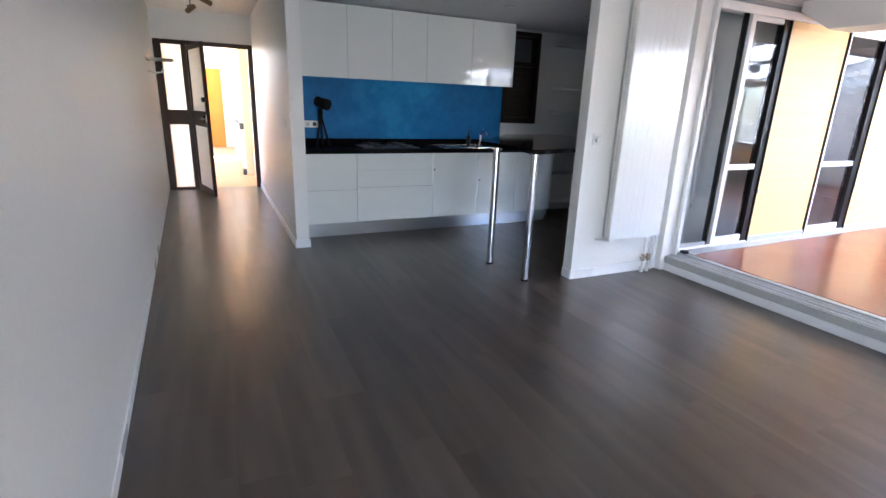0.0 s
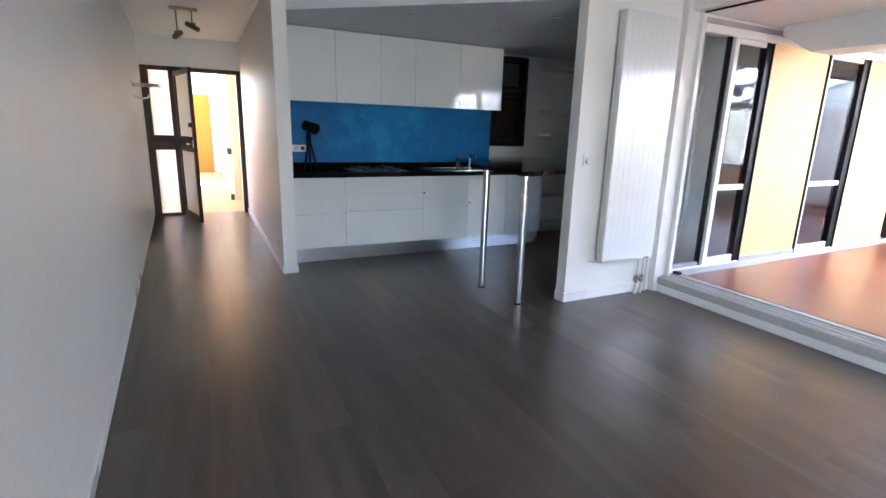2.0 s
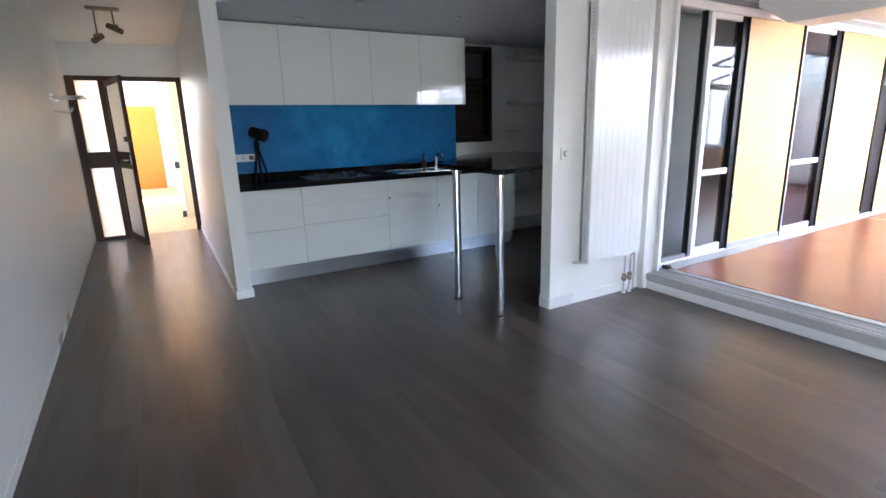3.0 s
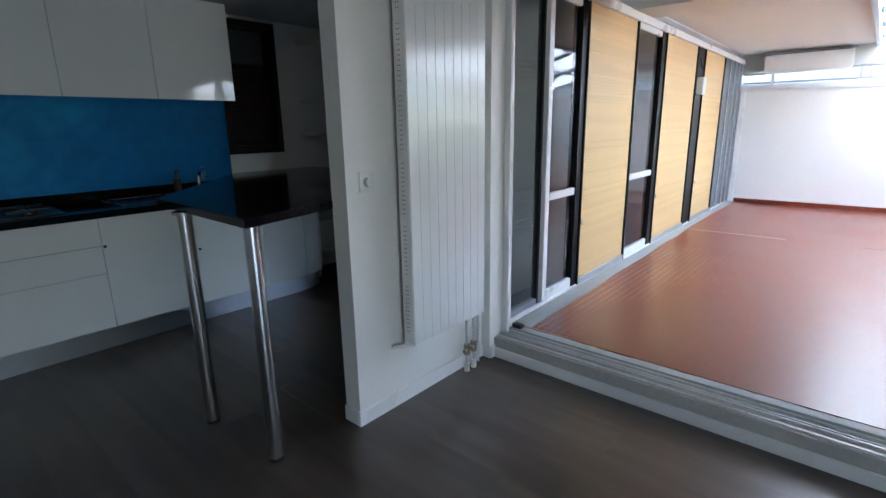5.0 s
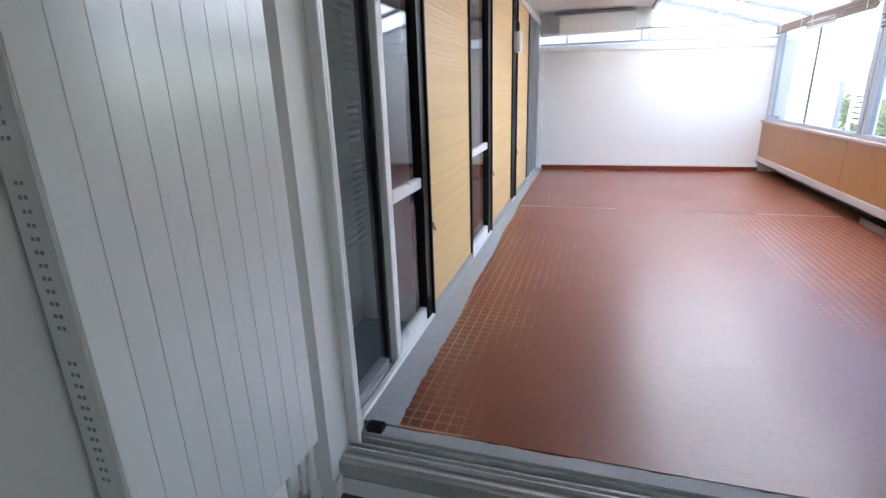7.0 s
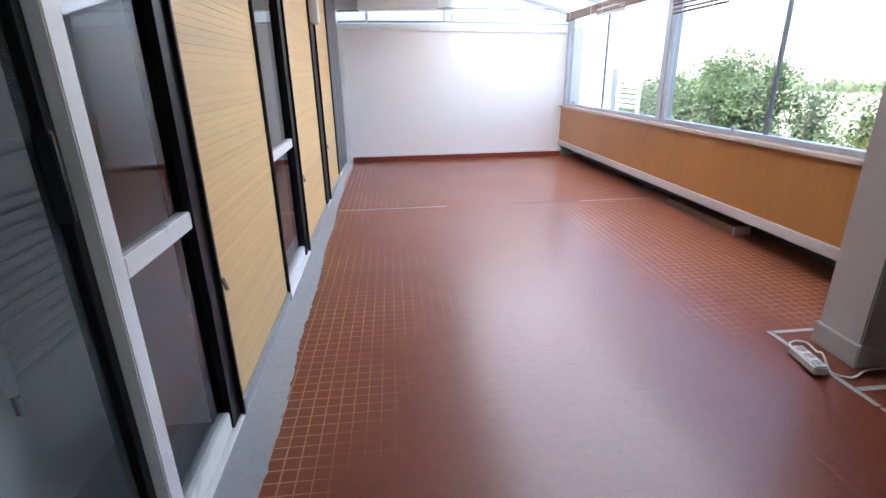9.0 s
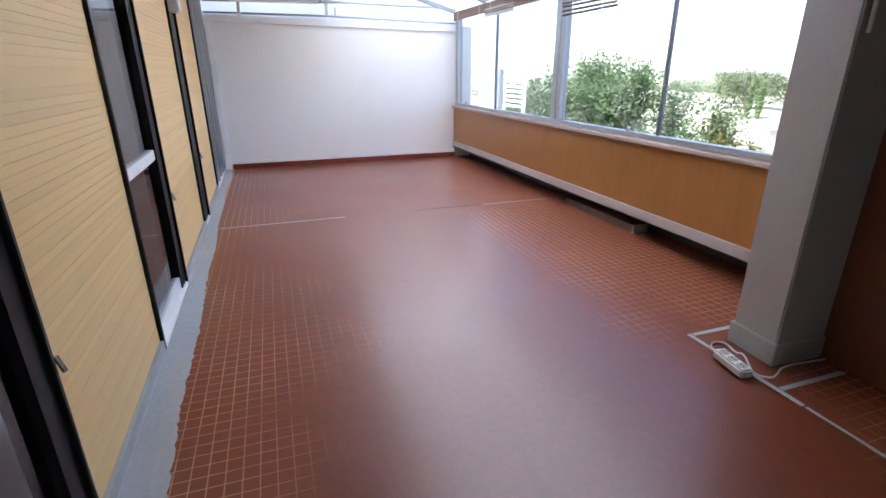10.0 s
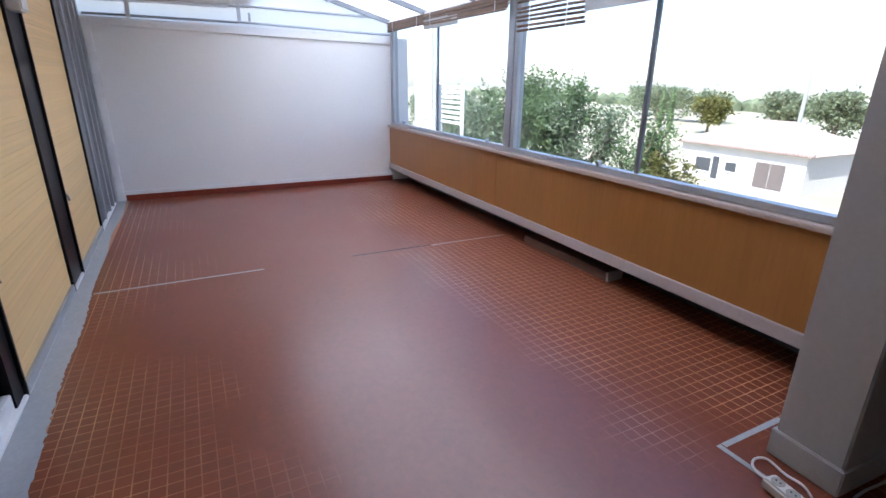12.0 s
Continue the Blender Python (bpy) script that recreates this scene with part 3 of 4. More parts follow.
# Slab added to cut the skylight and reflect warm light indoors.
structure("gallery_ceiling", boxes(((-1.8, 8.4, 2.62), (1.3, 14.0, 2.8))), WARMBOUNCE, "slab over the gallery, ochre and sized to warm and dim the hall", "ceiling")
rail = thing("handrail", (0.825, 11, 0.79), "grey handrail on a bracket along the gallery wall", "handrail")
part("rail_bar", rods(((0.825, 9.75, 0.86), (0.825, 14.8, 0.86), 0.022)), DARKPANE, rail)
part("end_bracket", boxes(((0.79, 9.66, 0.79), (0.86, 9.78, 0.90)), bevel=0.008), DARKPANE, rail)
solid("wall_box", boxes(((0.80, 9.66, 0.0), (0.86, 9.80, 0.10)), bevel=0.005), DARKPANE, "small grey box at the foot of the gallery wall", "box")
gate = thing("yellow_door", (0.40, 15.38, 0), "yellow painted louvred door at the gallery's end", "door")
part("panel", boxes(((-0.26, 15.35, 0.0), (0.68, 15.395, 2.05)), bevel=0.005), YELLOWDOOR, gate)
for k in range(17):
    part("slat", boxes(((-0.20, 15.325, 0.09 + k * 0.115), (0.62, 15.349, 0.17 + k * 0.115)), bevel=0.006), YELLOWDOOR, gate)

# ---- kitchen window ----
kw = thing("window_kitchen", (3.87, 5.66, 1.13), "dark brown wooden louvred kitchen window", "window", kind="structure")
for lo, hi in (((3.60, 5.57, 1.13), (3.645, 5.66, 2.19)), ((4.055, 5.57, 1.13), (4.10, 5.66, 2.19)), ((3.645, 5.57, 1.13), (4.055, 5.66, 1.20)), ((3.645, 5.57, 2.14), (4.055, 5.66, 2.19)), ((3.645, 5.58, 1.80), (4.055, 5.65, 1.84))):
    part("window_frame", boxes((lo, hi), bevel=0.003), BLACKWOOD, kw)
part("shutter_board", boxes(((3.603, 5.662, 1.133), (4.097, 5.69, 2.187))), BLACKWOOD, kw)
part("upper_pane", boxes(((3.68, 5.652, 1.86), (4.02, 5.658, 2.12))), DARKPANE, kw)
for k in range(9):
    part("slat", boxes(((3.645, 5.63, 1.215 + k * 0.064), (4.055, 5.65, 1.262 + k * 0.064))), BLACKWOOD, kw)

# ---- glazed wall with yellow shutters ----
glazed = thing("glazed_wall_head", (7, 3.14, 2.10), "white head track above the sliding panels", "track", kind="structure")
part("head_beam", boxes(((3.975, 3.10, 2.125), (VX1, 3.22, 2.238))), TRIM, glazed)
part("head_rail", boxes(((3.975, 3.07, 2.105), (VX1, 3.10, 2.165)), bevel=0.004), TRIM, glazed)
part("head_rail", boxes(((3.975, 3.085, 2.175), (VX1, 3.10, 2.215)), bevel=0.003), ALU, glazed)
part("head_closure", boxes(((3.97, 3.14, 2.238), (VX1, 3.22, 2.43))), TRIM, glazed)
foot = thing("glazed_wall_foot", (7, 3.12, 0.128), "white threshold track under the sliding panels", "track", kind="structure")
part("foot_rail", boxes(((3.975, 3.086, 0.128), (VX1, 3.112, 0.172)), bevel=0.003), TRIM, foot)
part("foot_rail", boxes(((3.975, 3.125, 0.128), (VX1, 3.19, 0.158))), ALU, foot)
Z0, Z1 = 0.16, 2.12

pane1 = thing("window_1", (4.2, 3.16, Z0), "narrow sliding pane with a painted reflection veil in a slim grey frame", "window", kind="structure")
part("window_frame", boxes(((3.975, 3.13, Z0), (4.0, 3.17, Z1)), bevel=0.002), ALU, pane1)
part("window_frame", boxes(((4.385, 3.13, Z0), (4.412, 3.17, Z1)), bevel=0.002), BLACKPROFILE, pane1)
part("window_frame", boxes(((4.0, 3.13, Z0), (4.385, 3.17, Z0 + 0.035))), ALU, pane1)
# Pane sheet whose grey veil imitates reflected light.
part("fly_screen", boxes(((4.0, 3.149, Z0 + 0.035), (4.385, 3.151, Z1))), VEIL, pane1, "clear pane with a grey veil standing for its reflection")
part("window_handle", boxes(((3.978, 3.10, 0.98), (3.992, 3.13, 1.13)), bevel=0.003), BLACK, pane1, "slim black pull handle")
part("window_handle", boxes(((4.37, 3.115, 1.0), (4.384, 3.146, 1.16)), bevel=0.003), BLACK, pane1, "slim black pull handle")


def half_glazed(name, x0, x1, black):
    ob = thing(name, (x0, 3.12, Z0), "sliding glass panel in white metal with a middle rail", "window", "sliding glass panels", kind="structure")
    part("stile", boxes(((x0, 3.105, Z0), (x0 + 0.055, 3.14, Z1)), bevel=0.003), TRIM, ob)
    part("bottom_rail", boxes(((x0 + 0.055, 3.105, Z0), (x1, 3.14, Z0 + 0.075)), bevel=0.003), TRIM, ob)
    part("top_rail", boxes(((x0 + 0.055, 3.105, Z1 - 0.055), (x1, 3.14, Z1)), bevel=0.003), TRIM, ob)
    part("middle_rail", boxes(((x0 + 0.055, 3.105, 0.848), (x1, 3.14, 0.897)), bevel=0.003), TRIM, ob)
    part("pane", boxes(((x0 + 0.055, 3.121, Z0 + 0.075), (x1, 3.126, 0.848))), DARKGLASS, ob)
    part("pane", boxes(((x0 + 0.055, 3.121, 0.897), (x1, 3.126, Z1 - 0.055))), DARKGLASS, ob)
    part("black_stile", boxes(((x1, 3.098, Z0), (black - 0.035, 3.165, Z1))), BLACKPROFILE, ob, "broad black stile")
    return ob


half_glazed("window_2", 4.415, 4.835, 4.945)
half_glazed("window_3", 5.835, 6.455, 6.582)
structure("black_post", boxes(((7.64, 3.10, Z0), (7.955, 3.16, Z1))), BLACKPROFILE, "black uncovered gap between two shutters", "post")


def yellow_shutter(x0, x1):
    ob = thing("roller_shutter", ((x0 + x1) / 2, 3.1, Z0), "lowered yellow slatted shutter in a dark frame", "shutter", "yellow shutters")
    part("side_rail", boxes(((x0, 3.085, Z0), (x0 + 0.016, 3.125, Z1)), bevel=0.002), BLACKPROFILE, ob)
    part("side_rail", boxes(((x1 - 0.022, 3.085, Z0), (x1, 3.125, Z1)), bevel=0.002), BLACKPROFILE, ob)
    part("bottom_rail", boxes(((x0 + 0.016, 3.085, Z0), (x1 - 0.022, 3.125, Z0 + 0.05)), bevel=0.002), ALU, ob)
    pitch = (Z1 - Z0 - 0.05) / 80
    first = part("slat", boxes(((x0 + 0.016, 3.100, Z0 + 0.05), (x1 - 0.022, 3.108, Z0 + 0.05 + pitch - 0.0007))), SLAT, ob)
    for k in range(1, 80):
        share(first.data, "slat", first.location + Vector((0, 0.0006 * (k % 3 == 0), k * pitch)), ob)
    part("backing", boxes(((x0 + 0.016, 3.1045, Z0 + 0.05), (x1 - 0.022, 3.118, Z1))), SLAT, ob)
    part("catch", rods(((x0 + 0.02, 3.075, 0.62), (x0 + 0.02, 3.085, 0.66), 0.006)), STEEL, ob)
    return ob


yellow_shutter(4.905, 5.832)
yellow_shutter(6.545, 7.65)
yellow_shutter(7.945, 8.95)
side = thing("window_4", (9.4, 3.12, Z0), "grey aluminium sliding panel beside the end wall", "window", kind="structure")
for x0, x1, y in ((8.955, 9.0, 3.10), (9.30, 9.35, 3.095), (9.58, 9.63, 3.09), (9.80, 9.86, 3.085), (9.96, 10.03, 3.08)):
    part("stile", boxes(((x0, y, Z0), (x1, 3.13, Z1)), bevel=0.003), ALU, side)
part("panel", boxes(((9.0, 3.112, Z0), (9.96, 3.122, Z1))), ALUDARK, side)
box = thing("junction_box", (7.77, 3.05, 1.62), "small grey-white electrical box with a short cable", "electrical box")
part("case", boxes(((7.70, 3.03, 1.62), (7.84, 3.095, 1.80)), bevel=0.008), PLASTIC, box)
part("cable", tube(((7.77, 3.06, 1.80), (7.765, 3.05, 1.86), (7.75, 3.08, 1.93), (7.77, 3.098, 2.0)), 0.006), BLACK, box)
solid("rubber_stop", boxes(((3.965, 2.985, 0.152), (4.01, 3.045, 0.176)), bevel=0.004), BLACK, "small black rubber stop on the cement strip", "door stop")

# panes let the daylight in
for ob in list(bpy.data.objects):
    if ob.type == "MESH" and ob.data.materials and ob.data.materials[0] in (GLASS, DARKGLASS, VEIL):
        ob.visible_shadow = False

# the glazed line runs slightly askew to the living room
SKEW = 0.014
done = set()
for ob in list(bpy.data.objects):
    top_ob = ob.parent or ob
    if ob.type == "MESH" and top_ob.name.split(".")[0] in ("glazed_wall_head", "glazed_wall_foot", "window_2", "window_3", "window_4", "black_post", "roller_shutter", "junction_box", "curb"):
        at_x = ob.location.x
        if ob.data.name not in done:
            done.add(ob.data.name)
            for vert in ob.data.vertices:
                vert.co.y += SKEW * (at_x + vert.co.x - 4.6)

# ---- towel radiator behind the glass ----
towel = thing("towel_radiator", (4.91, 3.56, 0.41), "white towel radiator with flat rungs in groups", "radiator")
for x in (4.66, 5.16):
    part("upright", rods(((x, 3.565, 0.47), (x, 3.565, 1.84), 0.018)), PLASTIC, towel)
z = 0.50
for rungs in (13, 7, 6, 4):
    for k in range(rungs):
        part("rung", boxes(((4.66, 3.535, z), (5.16, 3.550, z + 0.022)), bevel=0.004), PLASTIC, towel)
        z += 0.036
    z += 0.075
part("valve", rods(((4.66, 3.565, 0.41), (4.66, 3.565, 0.47), 0.014)), CHROME, towel)

# ---- tall radiator on the pier ----
rad = thing("radiator", (3.4, 3.1, 0.34), "tall white fluted panel radiator on the pier wall", "radiator")
RX0, RX1, RZ0, RZ1 = 3.148, 3.692, 0.332, 2.165
part("body", boxes(((RX0 + 0.012, 3.0507, RZ0 + 0.01), (RX1 - 0.012, 3.12, RZ1 - 0.01))), PLASTIC, rad)
n = 9
for k in range(n):
    w = (RX1 - RX0) / n
    part("panel", boxes(((RX0 + k * w + 0.0003, 3.05, RZ0), (RX0 + (k + 1) * w - 0.0003, 3.066, RZ1)), bevel=0.0007), RADIATOR, rad)
cheek = part("side_cheek", boxes(((RX0 - 0.004, 3.053, RZ0), (RX0 + 0.011, 3.118, RZ1)), bevel=0.002), PLASTIC, rad)
bm = bmesh.new()
for k in range(86):
    z = RZ0 + 0.06 + k * 0.02
    if k % 14 < 12:
        cuboid(bm, (RX0 - 0.0055, 3.080, z), (RX0 - 0.0035, 3.085, z + 0.006))
        cuboid(bm, (RX0 - 0.0055, 3.091, z), (RX0 - 0.0035, 3.096, z + 0.006))
tagged(part("vent_slot", bm, SLOT, rad), kind="stuff")
part("bracket", rods(((3.085, 3.14, 0.318), (3.175, 3.075, 0.318), 0.008), ((3.175, 3.075, 0.318), (3.175, 3.075, 0.35), 0.012)), PLASTIC, rad)
for x, y in ((3.60, 3.10), (3.66, 3.10)):
    part("pipe", rods(((x, y, 0.03), (x, y, 0.30), 0.008)), COPPER, rad)
    part("valve", rods(((x, y, 0.10), (x, y, 0.16), 0.017), ((x, y, 0.13), (x - 0.035, y - 0.01, 0.13), 0.011)), BRASS, rad)
    part("collar", rods(((x, y, 0.0), (x, y, 0.05), 0.016)), PLASTIC, rad)
part("valve_head", rods(((3.63, 3.085, 0.315), (3.68, 3.085, 0.345), 0.016)), CHROME, rad)
part("pipe", rods(((3.16, 3.10, 0.34), (3.62, 3.10, 0.325), 0.007)), COPPER, rad)
part("pipe", rods(((3.735, 3.125, 0.0), (3.735, 3.125, 0.33), 0.008)), COPPER, rad)

dim = thing("thermostat_switch", (2.985, 3.145, 1.07), "white square wall dial switch", "switch")
part("plate", boxes(((2.945, 3.140, 1.065), (3.025, 3.1495, 1.15)), bevel=0.002), PLASTIC, dim)
part("dial", rods(((2.985, 3.140, 1.107), (2.985, 3.118, 1.107), 0.022), sides=20), PLASTIC, dim)


def wall_plate(name, lo, hi, label, category):
    ob = thing(name, lo, label, category)
    part("plate", boxes((lo, hi), bevel=0.002), PLASTIC, ob)
    return ob


p = wall_plate("light_switch", (0.966, 4.955, 1.07), (0.975, 5.035, 1.15), "white light switch in the hall", "switch")
part("rocker", boxes(((0.962, 4.972, 1.085), (0.967, 5.018, 1.135)), bevel=0.002), PLASTIC, p)
p = wall_plate("wall_socket", (0.966, 4.945, 0.18), (0.975, 5.025, 0.26), "white low wall socket in the hall", "socket")
part("socket_insert", rods(((0.967, 4.985, 0.22), (0.962, 4.985, 0.22), 0.022)), PLASTIC, p)

# ---- hall fittings ----
lampbar = thing("ceiling_spotlight", (0.32, 6.22, 2.2), "brushed metal ceiling bar with two hanging spots", "ceiling light")
part("bar", boxes(((0.20, 6.19, 2.405), (0.46, 6.245, 2.43)), bevel=0.006), BRONZE, lampbar)
for x, z, dx in ((0.26, 2.17, -0.03), (0.40, 2.26, 0.05)):
    part("stem", rods(((x, 6.218, z), (x, 6.218, 2.405), 0.006)), BRONZE, lampbar)
    part("spot", rods(((x - dx, 6.25, z + 0.025), (x + dx, 6.16, z - 0.035), 0.025), sides=18), BRONZE, lampbar)
    part("knuckle", rods(((x - 0.03, 6.218, z + 0.02), (x + 0.03, 6.218, z + 0.02), 0.013)), BRONZE, lampbar)
coat = thing("coat_rack", (-0.19, 6.72, 1.55), "chrome wall coat rack with rails and a hook", "coat rack")
wx = left_wall_x(6.7)
part("wall_plate", boxes(((wx, 6.55, 1.67), (wx + 0.012, 7.0, 1.72)), bevel=0.002), CHROME, coat)
for y in (6.62, 6.78, 6.94):
    part("rail", rods(((wx, y, 1.695), (wx + 0.26, y, 1.695), 0.010)), CHROME, coat)
part("rail", rods(((wx + 0.25, 6.6, 1.695), (wx + 0.25, 6.96, 1.695), 0.011)), CHROME, coat)
part("hook", tube(((wx, 6.72, 1.57), (wx + 0.07, 6.72, 1.555), (wx + 0.13, 6.72, 1.56), (wx + 0.15, 6.72, 1.60)), 0.011), CHROME, coat)

# ---- kitchen ----
KX0 = 1.095
TOPZ = 0.83


def base_unit(x0, x1, fronts, knob=None):
    ob = thing("base_cabinet", ((x0 + x1) / 2, 5.3, 0.0), "white gloss base cabinet without handles", "cabinet", "kitchen base cabinets")
    part("body", boxes(((x0, 5.02, 0.14), (x1, 5.595, TOPZ))), GLOSSWHITE, ob)
    part("plinth", boxes(((x0, 5.04, 0.0), (x1, 5.055, 0.138))), PLINTH, ob, "brushed grey plinth board")
    for z0, z1 in fronts:
        part("front", boxes(((x0 + 0.0015, 5.0, z0 + 0.0015), (x1 - 0.0015, 5.019, z1 - 0.0015)), bevel=0.0012), GLOSSWHITE, ob)
    if knob:
        part("lock", rods(((knob[0], 4.992, knob[1]), (knob[0], 5.0, knob[1]), 0.009)), BLACK, ob, "small dark lock")


base_unit(KX0, 1.63, ((0.14, 0.472), (0.472, 0.828)))
base_unit(1.63, 2.457, ((0.14, 0.488), (0.488, 0.66), (0.66, 0.828)))
base_unit(2.457, 3.0, ((0.14, 0.828),), (2.47, 0.655))
base_unit(3.0, 3.5, ((0.14, 0.828),), (3.02, 0.53))
base_unit(3.5, 3.86, ((0.14, 0.828),))
end = thing("end_cabinet", (4.05, 5.3, 0), "white gloss end cabinet with a rounded door", "cabinet", "kitchen base cabinets")
arc = [(3.86 + 0.30 * math.sin(a), 5.30 - 0.30 * math.cos(a)) for a in (i * math.pi / 20 for i in range(11))]
part("door", prism([(3.862, 5.0), *arc, (4.16, 5.59), (3.862, 5.59)], 0.142, 0.828), GLOSSWHITE, end)
arc2 = [(3.86 + 0.27 * math.sin(a), 5.32 - 0.27 * math.cos(a)) for a in (i * math.pi / 20 for i in range(11))]
part("plinth", prism([(3.862, 5.05), *arc2, (4.13, 5.59), (3.862, 5.59)], 0.0, 0.139), PLINTH, end)
shelf = thing("open_shelf_unit", (4.55, 5.4, 0), "white open shelf unit below the worktop", "shelf")
part("side", boxes(((4.17, 5.28, 0.0), (4.19, 5.59, TOPZ))), WALL, shelf)
part("back", boxes(((4.19, 5.575, 0.0), (4.915, 5.59, TOPZ))), WALL, shelf)
for z in (0.14, 0.49):
    part("board", boxes(((4.19, 5.28, z), (4.915, 5.575, z + 0.02))), WALL, shelf)

top = thing("worktop", (3, 5.3, TOPZ), "polished black stone worktop with a low upstand", "worktop")
part("slab", boxes(((KX0, 4.975, TOPZ), (4.915, 5.598, 0.872)), bevel=0.003), GRANITE, top)
part("upstand", boxes(((KX0, 5.572, 0.872), (3.60, 5.587, 0.935))), GRANITE, top)
structure("backsplash", boxes(((KX0, 5.588, 0.935), (3.60, 5.599, 1.55))), BLUE, "blue cloudy plaster backsplash", "wall covering")


def upper_unit(x0, x1):
    ob = thing("wall_cabinet", ((x0 + x1) / 2, 5.42, 1.54), "white gloss wall cabinet without handles", "cabinet", "kitchen wall cabinets")
    part("body", boxes(((x0, 5.272, 1.545), (x1, 5.586, 2.205))), GLOSSWHITE, ob)
    part("door", boxes(((x0 + 0.0015, 5.25, 1.54), (x1 - 0.0015, 5.27, 2.205)), bevel=0.0012), GLOSSWHITE, ob)


for x0, x1 in ((KX0 + 0.01, 1.62), (1.62, 2.08), (2.08, 2.46), (2.46, 2.99), (2.99, 3.528)):
    upper_unit(x0, x1)
for z in (1.265, 1.555, 2.06):
    solid("wall_shelf", boxes(((4.32, 5.33, z), (4.915, 5.598, z + 0.028)), bevel=0.002), WALL, "white wall shelf in the kitchen corner", "shelf", group="corner shelves")
hob = thing("gas_hob", (2.05, 5.3, 0.872), "black built-in hob with low pan supports", "hob")
part("glass_top", boxes(((1.75, 5.06, 0.872), (2.33, 5.52, 0.878)), bevel=0.002), BLACK, hob)
for x, y in ((1.90, 5.18), (2.18, 5.18), (1.90, 5.40), (2.18, 5.40)):
    part("burner", rods(((x, y, 0.878), (x, y, 0.893), 0.04), sides=20), BLACK, hob)
    part("pan_support", boxes(((x - 0.1, y - 0.006, 0.893), (x + 0.1, y + 0.006, 0.905)), ((x - 0.006, y - 0.1, 0.893), (x + 0.006, y + 0.1, 0.9045))), BLACK, hob)
sink = thing("sink", (2.95, 5.3, 0.872), "stainless steel inset sink with a drainer", "sink")
part("rim", boxes(((2.62, 5.08, 0.872), (3.42, 5.11, 0.878)), ((2.62, 5.49, 0.872), (3.42, 5.52, 0.878)), ((2.62, 5.11, 0.872), (2.65, 5.49, 0.878)), ((3.39, 5.11, 0.872), (3.42, 5.49, 0.878))), STEEL, sink)
part("drainer", boxes(((2.65, 5.11, 0.872), (3.02, 5.49, 0.875))), STEEL, sink)
part("bowl", boxes(((3.02, 5.11, 0.872), (3.39, 5.49, 0.8735))), STEEL, sink)
tap = thing("tap", (3.30, 5.50, 0.872), "chrome single-lever kitchen tap", "tap")
part("base", rods(((3.30, 5.535, 0.872), (3.30, 5.535, 0.90), 0.026), sides=18), CHROME, tap)
part("column", rods(((3.30, 5.535, 0.90), (3.30, 5.535, 1.0), 0.02), sides=18), CHROME, tap)
part("spout", tube(((3.30, 5.535, 0.985), (3.29, 5.46, 1.035), (3.28, 5.38, 1.03), (3.275, 5.33, 0.99)), 0.013), CHROME, tap)
part("lever", rods(((3.30, 5.535, 1.0), (3.335, 5.52, 1.055), 0.009)), CHROME, tap)
soap = thing("soap_dispenser", (3.13, 5.5, 0.872), "dark soap dispenser bottle with a pump", "soap dispenser")
part("bottle", rods(((3.13, 5.51, 0.872), (3.13, 5.51, 0.98), 0.025), sides=16), BLACK, soap)
part("pump", rods(((3.13, 5.51, 0.98), (3.13, 5.51, 1.04), 0.008), ((3.13, 5.51, 1.035), (3.13, 5.46, 1.03), 0.008)), BLACK, soap)
sock = thing("double_socket", (1.24, 5.585, 1.05), "white triple wall socket on the blue backsplash", "socket")
part("plate", boxes(((1.155, 5.578, 1.045), (1.375, 5.5875, 1.115)), bevel=0.002), PLASTIC, sock)
for x in (1.195, 1.265, 1.335):
    part("socket_insert", rods(((x, 5.579, 1.08), (x, 5.576, 1.08), 0.021), sides=18), BLACK if x > 1.3 else ALU, sock)
proj = thing("tripod_lamp", (1.40, 5.5, 0.872), "black tripod table lamp with a round head", "lamp")
for dx, dy in ((-0.055, -0.03), (0.075, -0.04), (0.02, 0.05)):
    part("leg", rods(((1.385, 5.49, 1.19), (1.385 + dx, 5.49 + dy, 0.872), 0.010), sides=8), MATTBLACK, proj)
part("hub", rods(((1.385, 5.49, 1.15), (1.385, 5.49, 1.235), 0.022)), MATTBLACK, proj)
part("yoke", rods(((1.385, 5.49, 1.23), (1.40, 5.49, 1.30), 0.010)), MATTBLACK, proj)
part("head", rods(((1.36, 5.53, 1.315), (1.43, 5.45, 1.285), 0.050), sides=20), MATTBLACK, proj)
part("shade", rods(((1.425, 5.455, 1.287), (1.45, 5.425, 1.276), 0.056), sides=20), MATTBLACK, proj)

bar_plan = [(2.432, 3.135), (2.878, 3.243), (2.88, 3.252), (3.84, 3.252), (3.97, 3.45), (3.97, 4.97), (3.32, 4.97), (2.452, 3.985)]
bar = thing("bar_table", (3.4, 4.2, 0), "black stone bar table on two round steel legs", "table")
part("tabletop", prism(bar_plan, 0.998, 1.032, bevel=0.003), GRANITE, bar, "polished black stone top")
for x, y in ((2.508, 3.246), (2.462, 3.722)):
    leg = part("leg", rods(((x, y, 0.012), (x, y, 0.985), 0.029), sides=24), STEEL, bar, smooth=False)
    part("foot", rods(((x, y, 0.0), (x, y, 0.014), 0.031), sides=20), BLACK, leg)
    part("flange", rods(((x, y, 0.985), (x, y, 0.998), 0.045), sides=20), STEEL, leg)
bowl = solid("dark_tray", boxes(((3.55, 3.75, 1.032), (3.88, 4.0, 1.062)), bevel=0.01), BLACK, "low dark tray on the bar top", "tray")
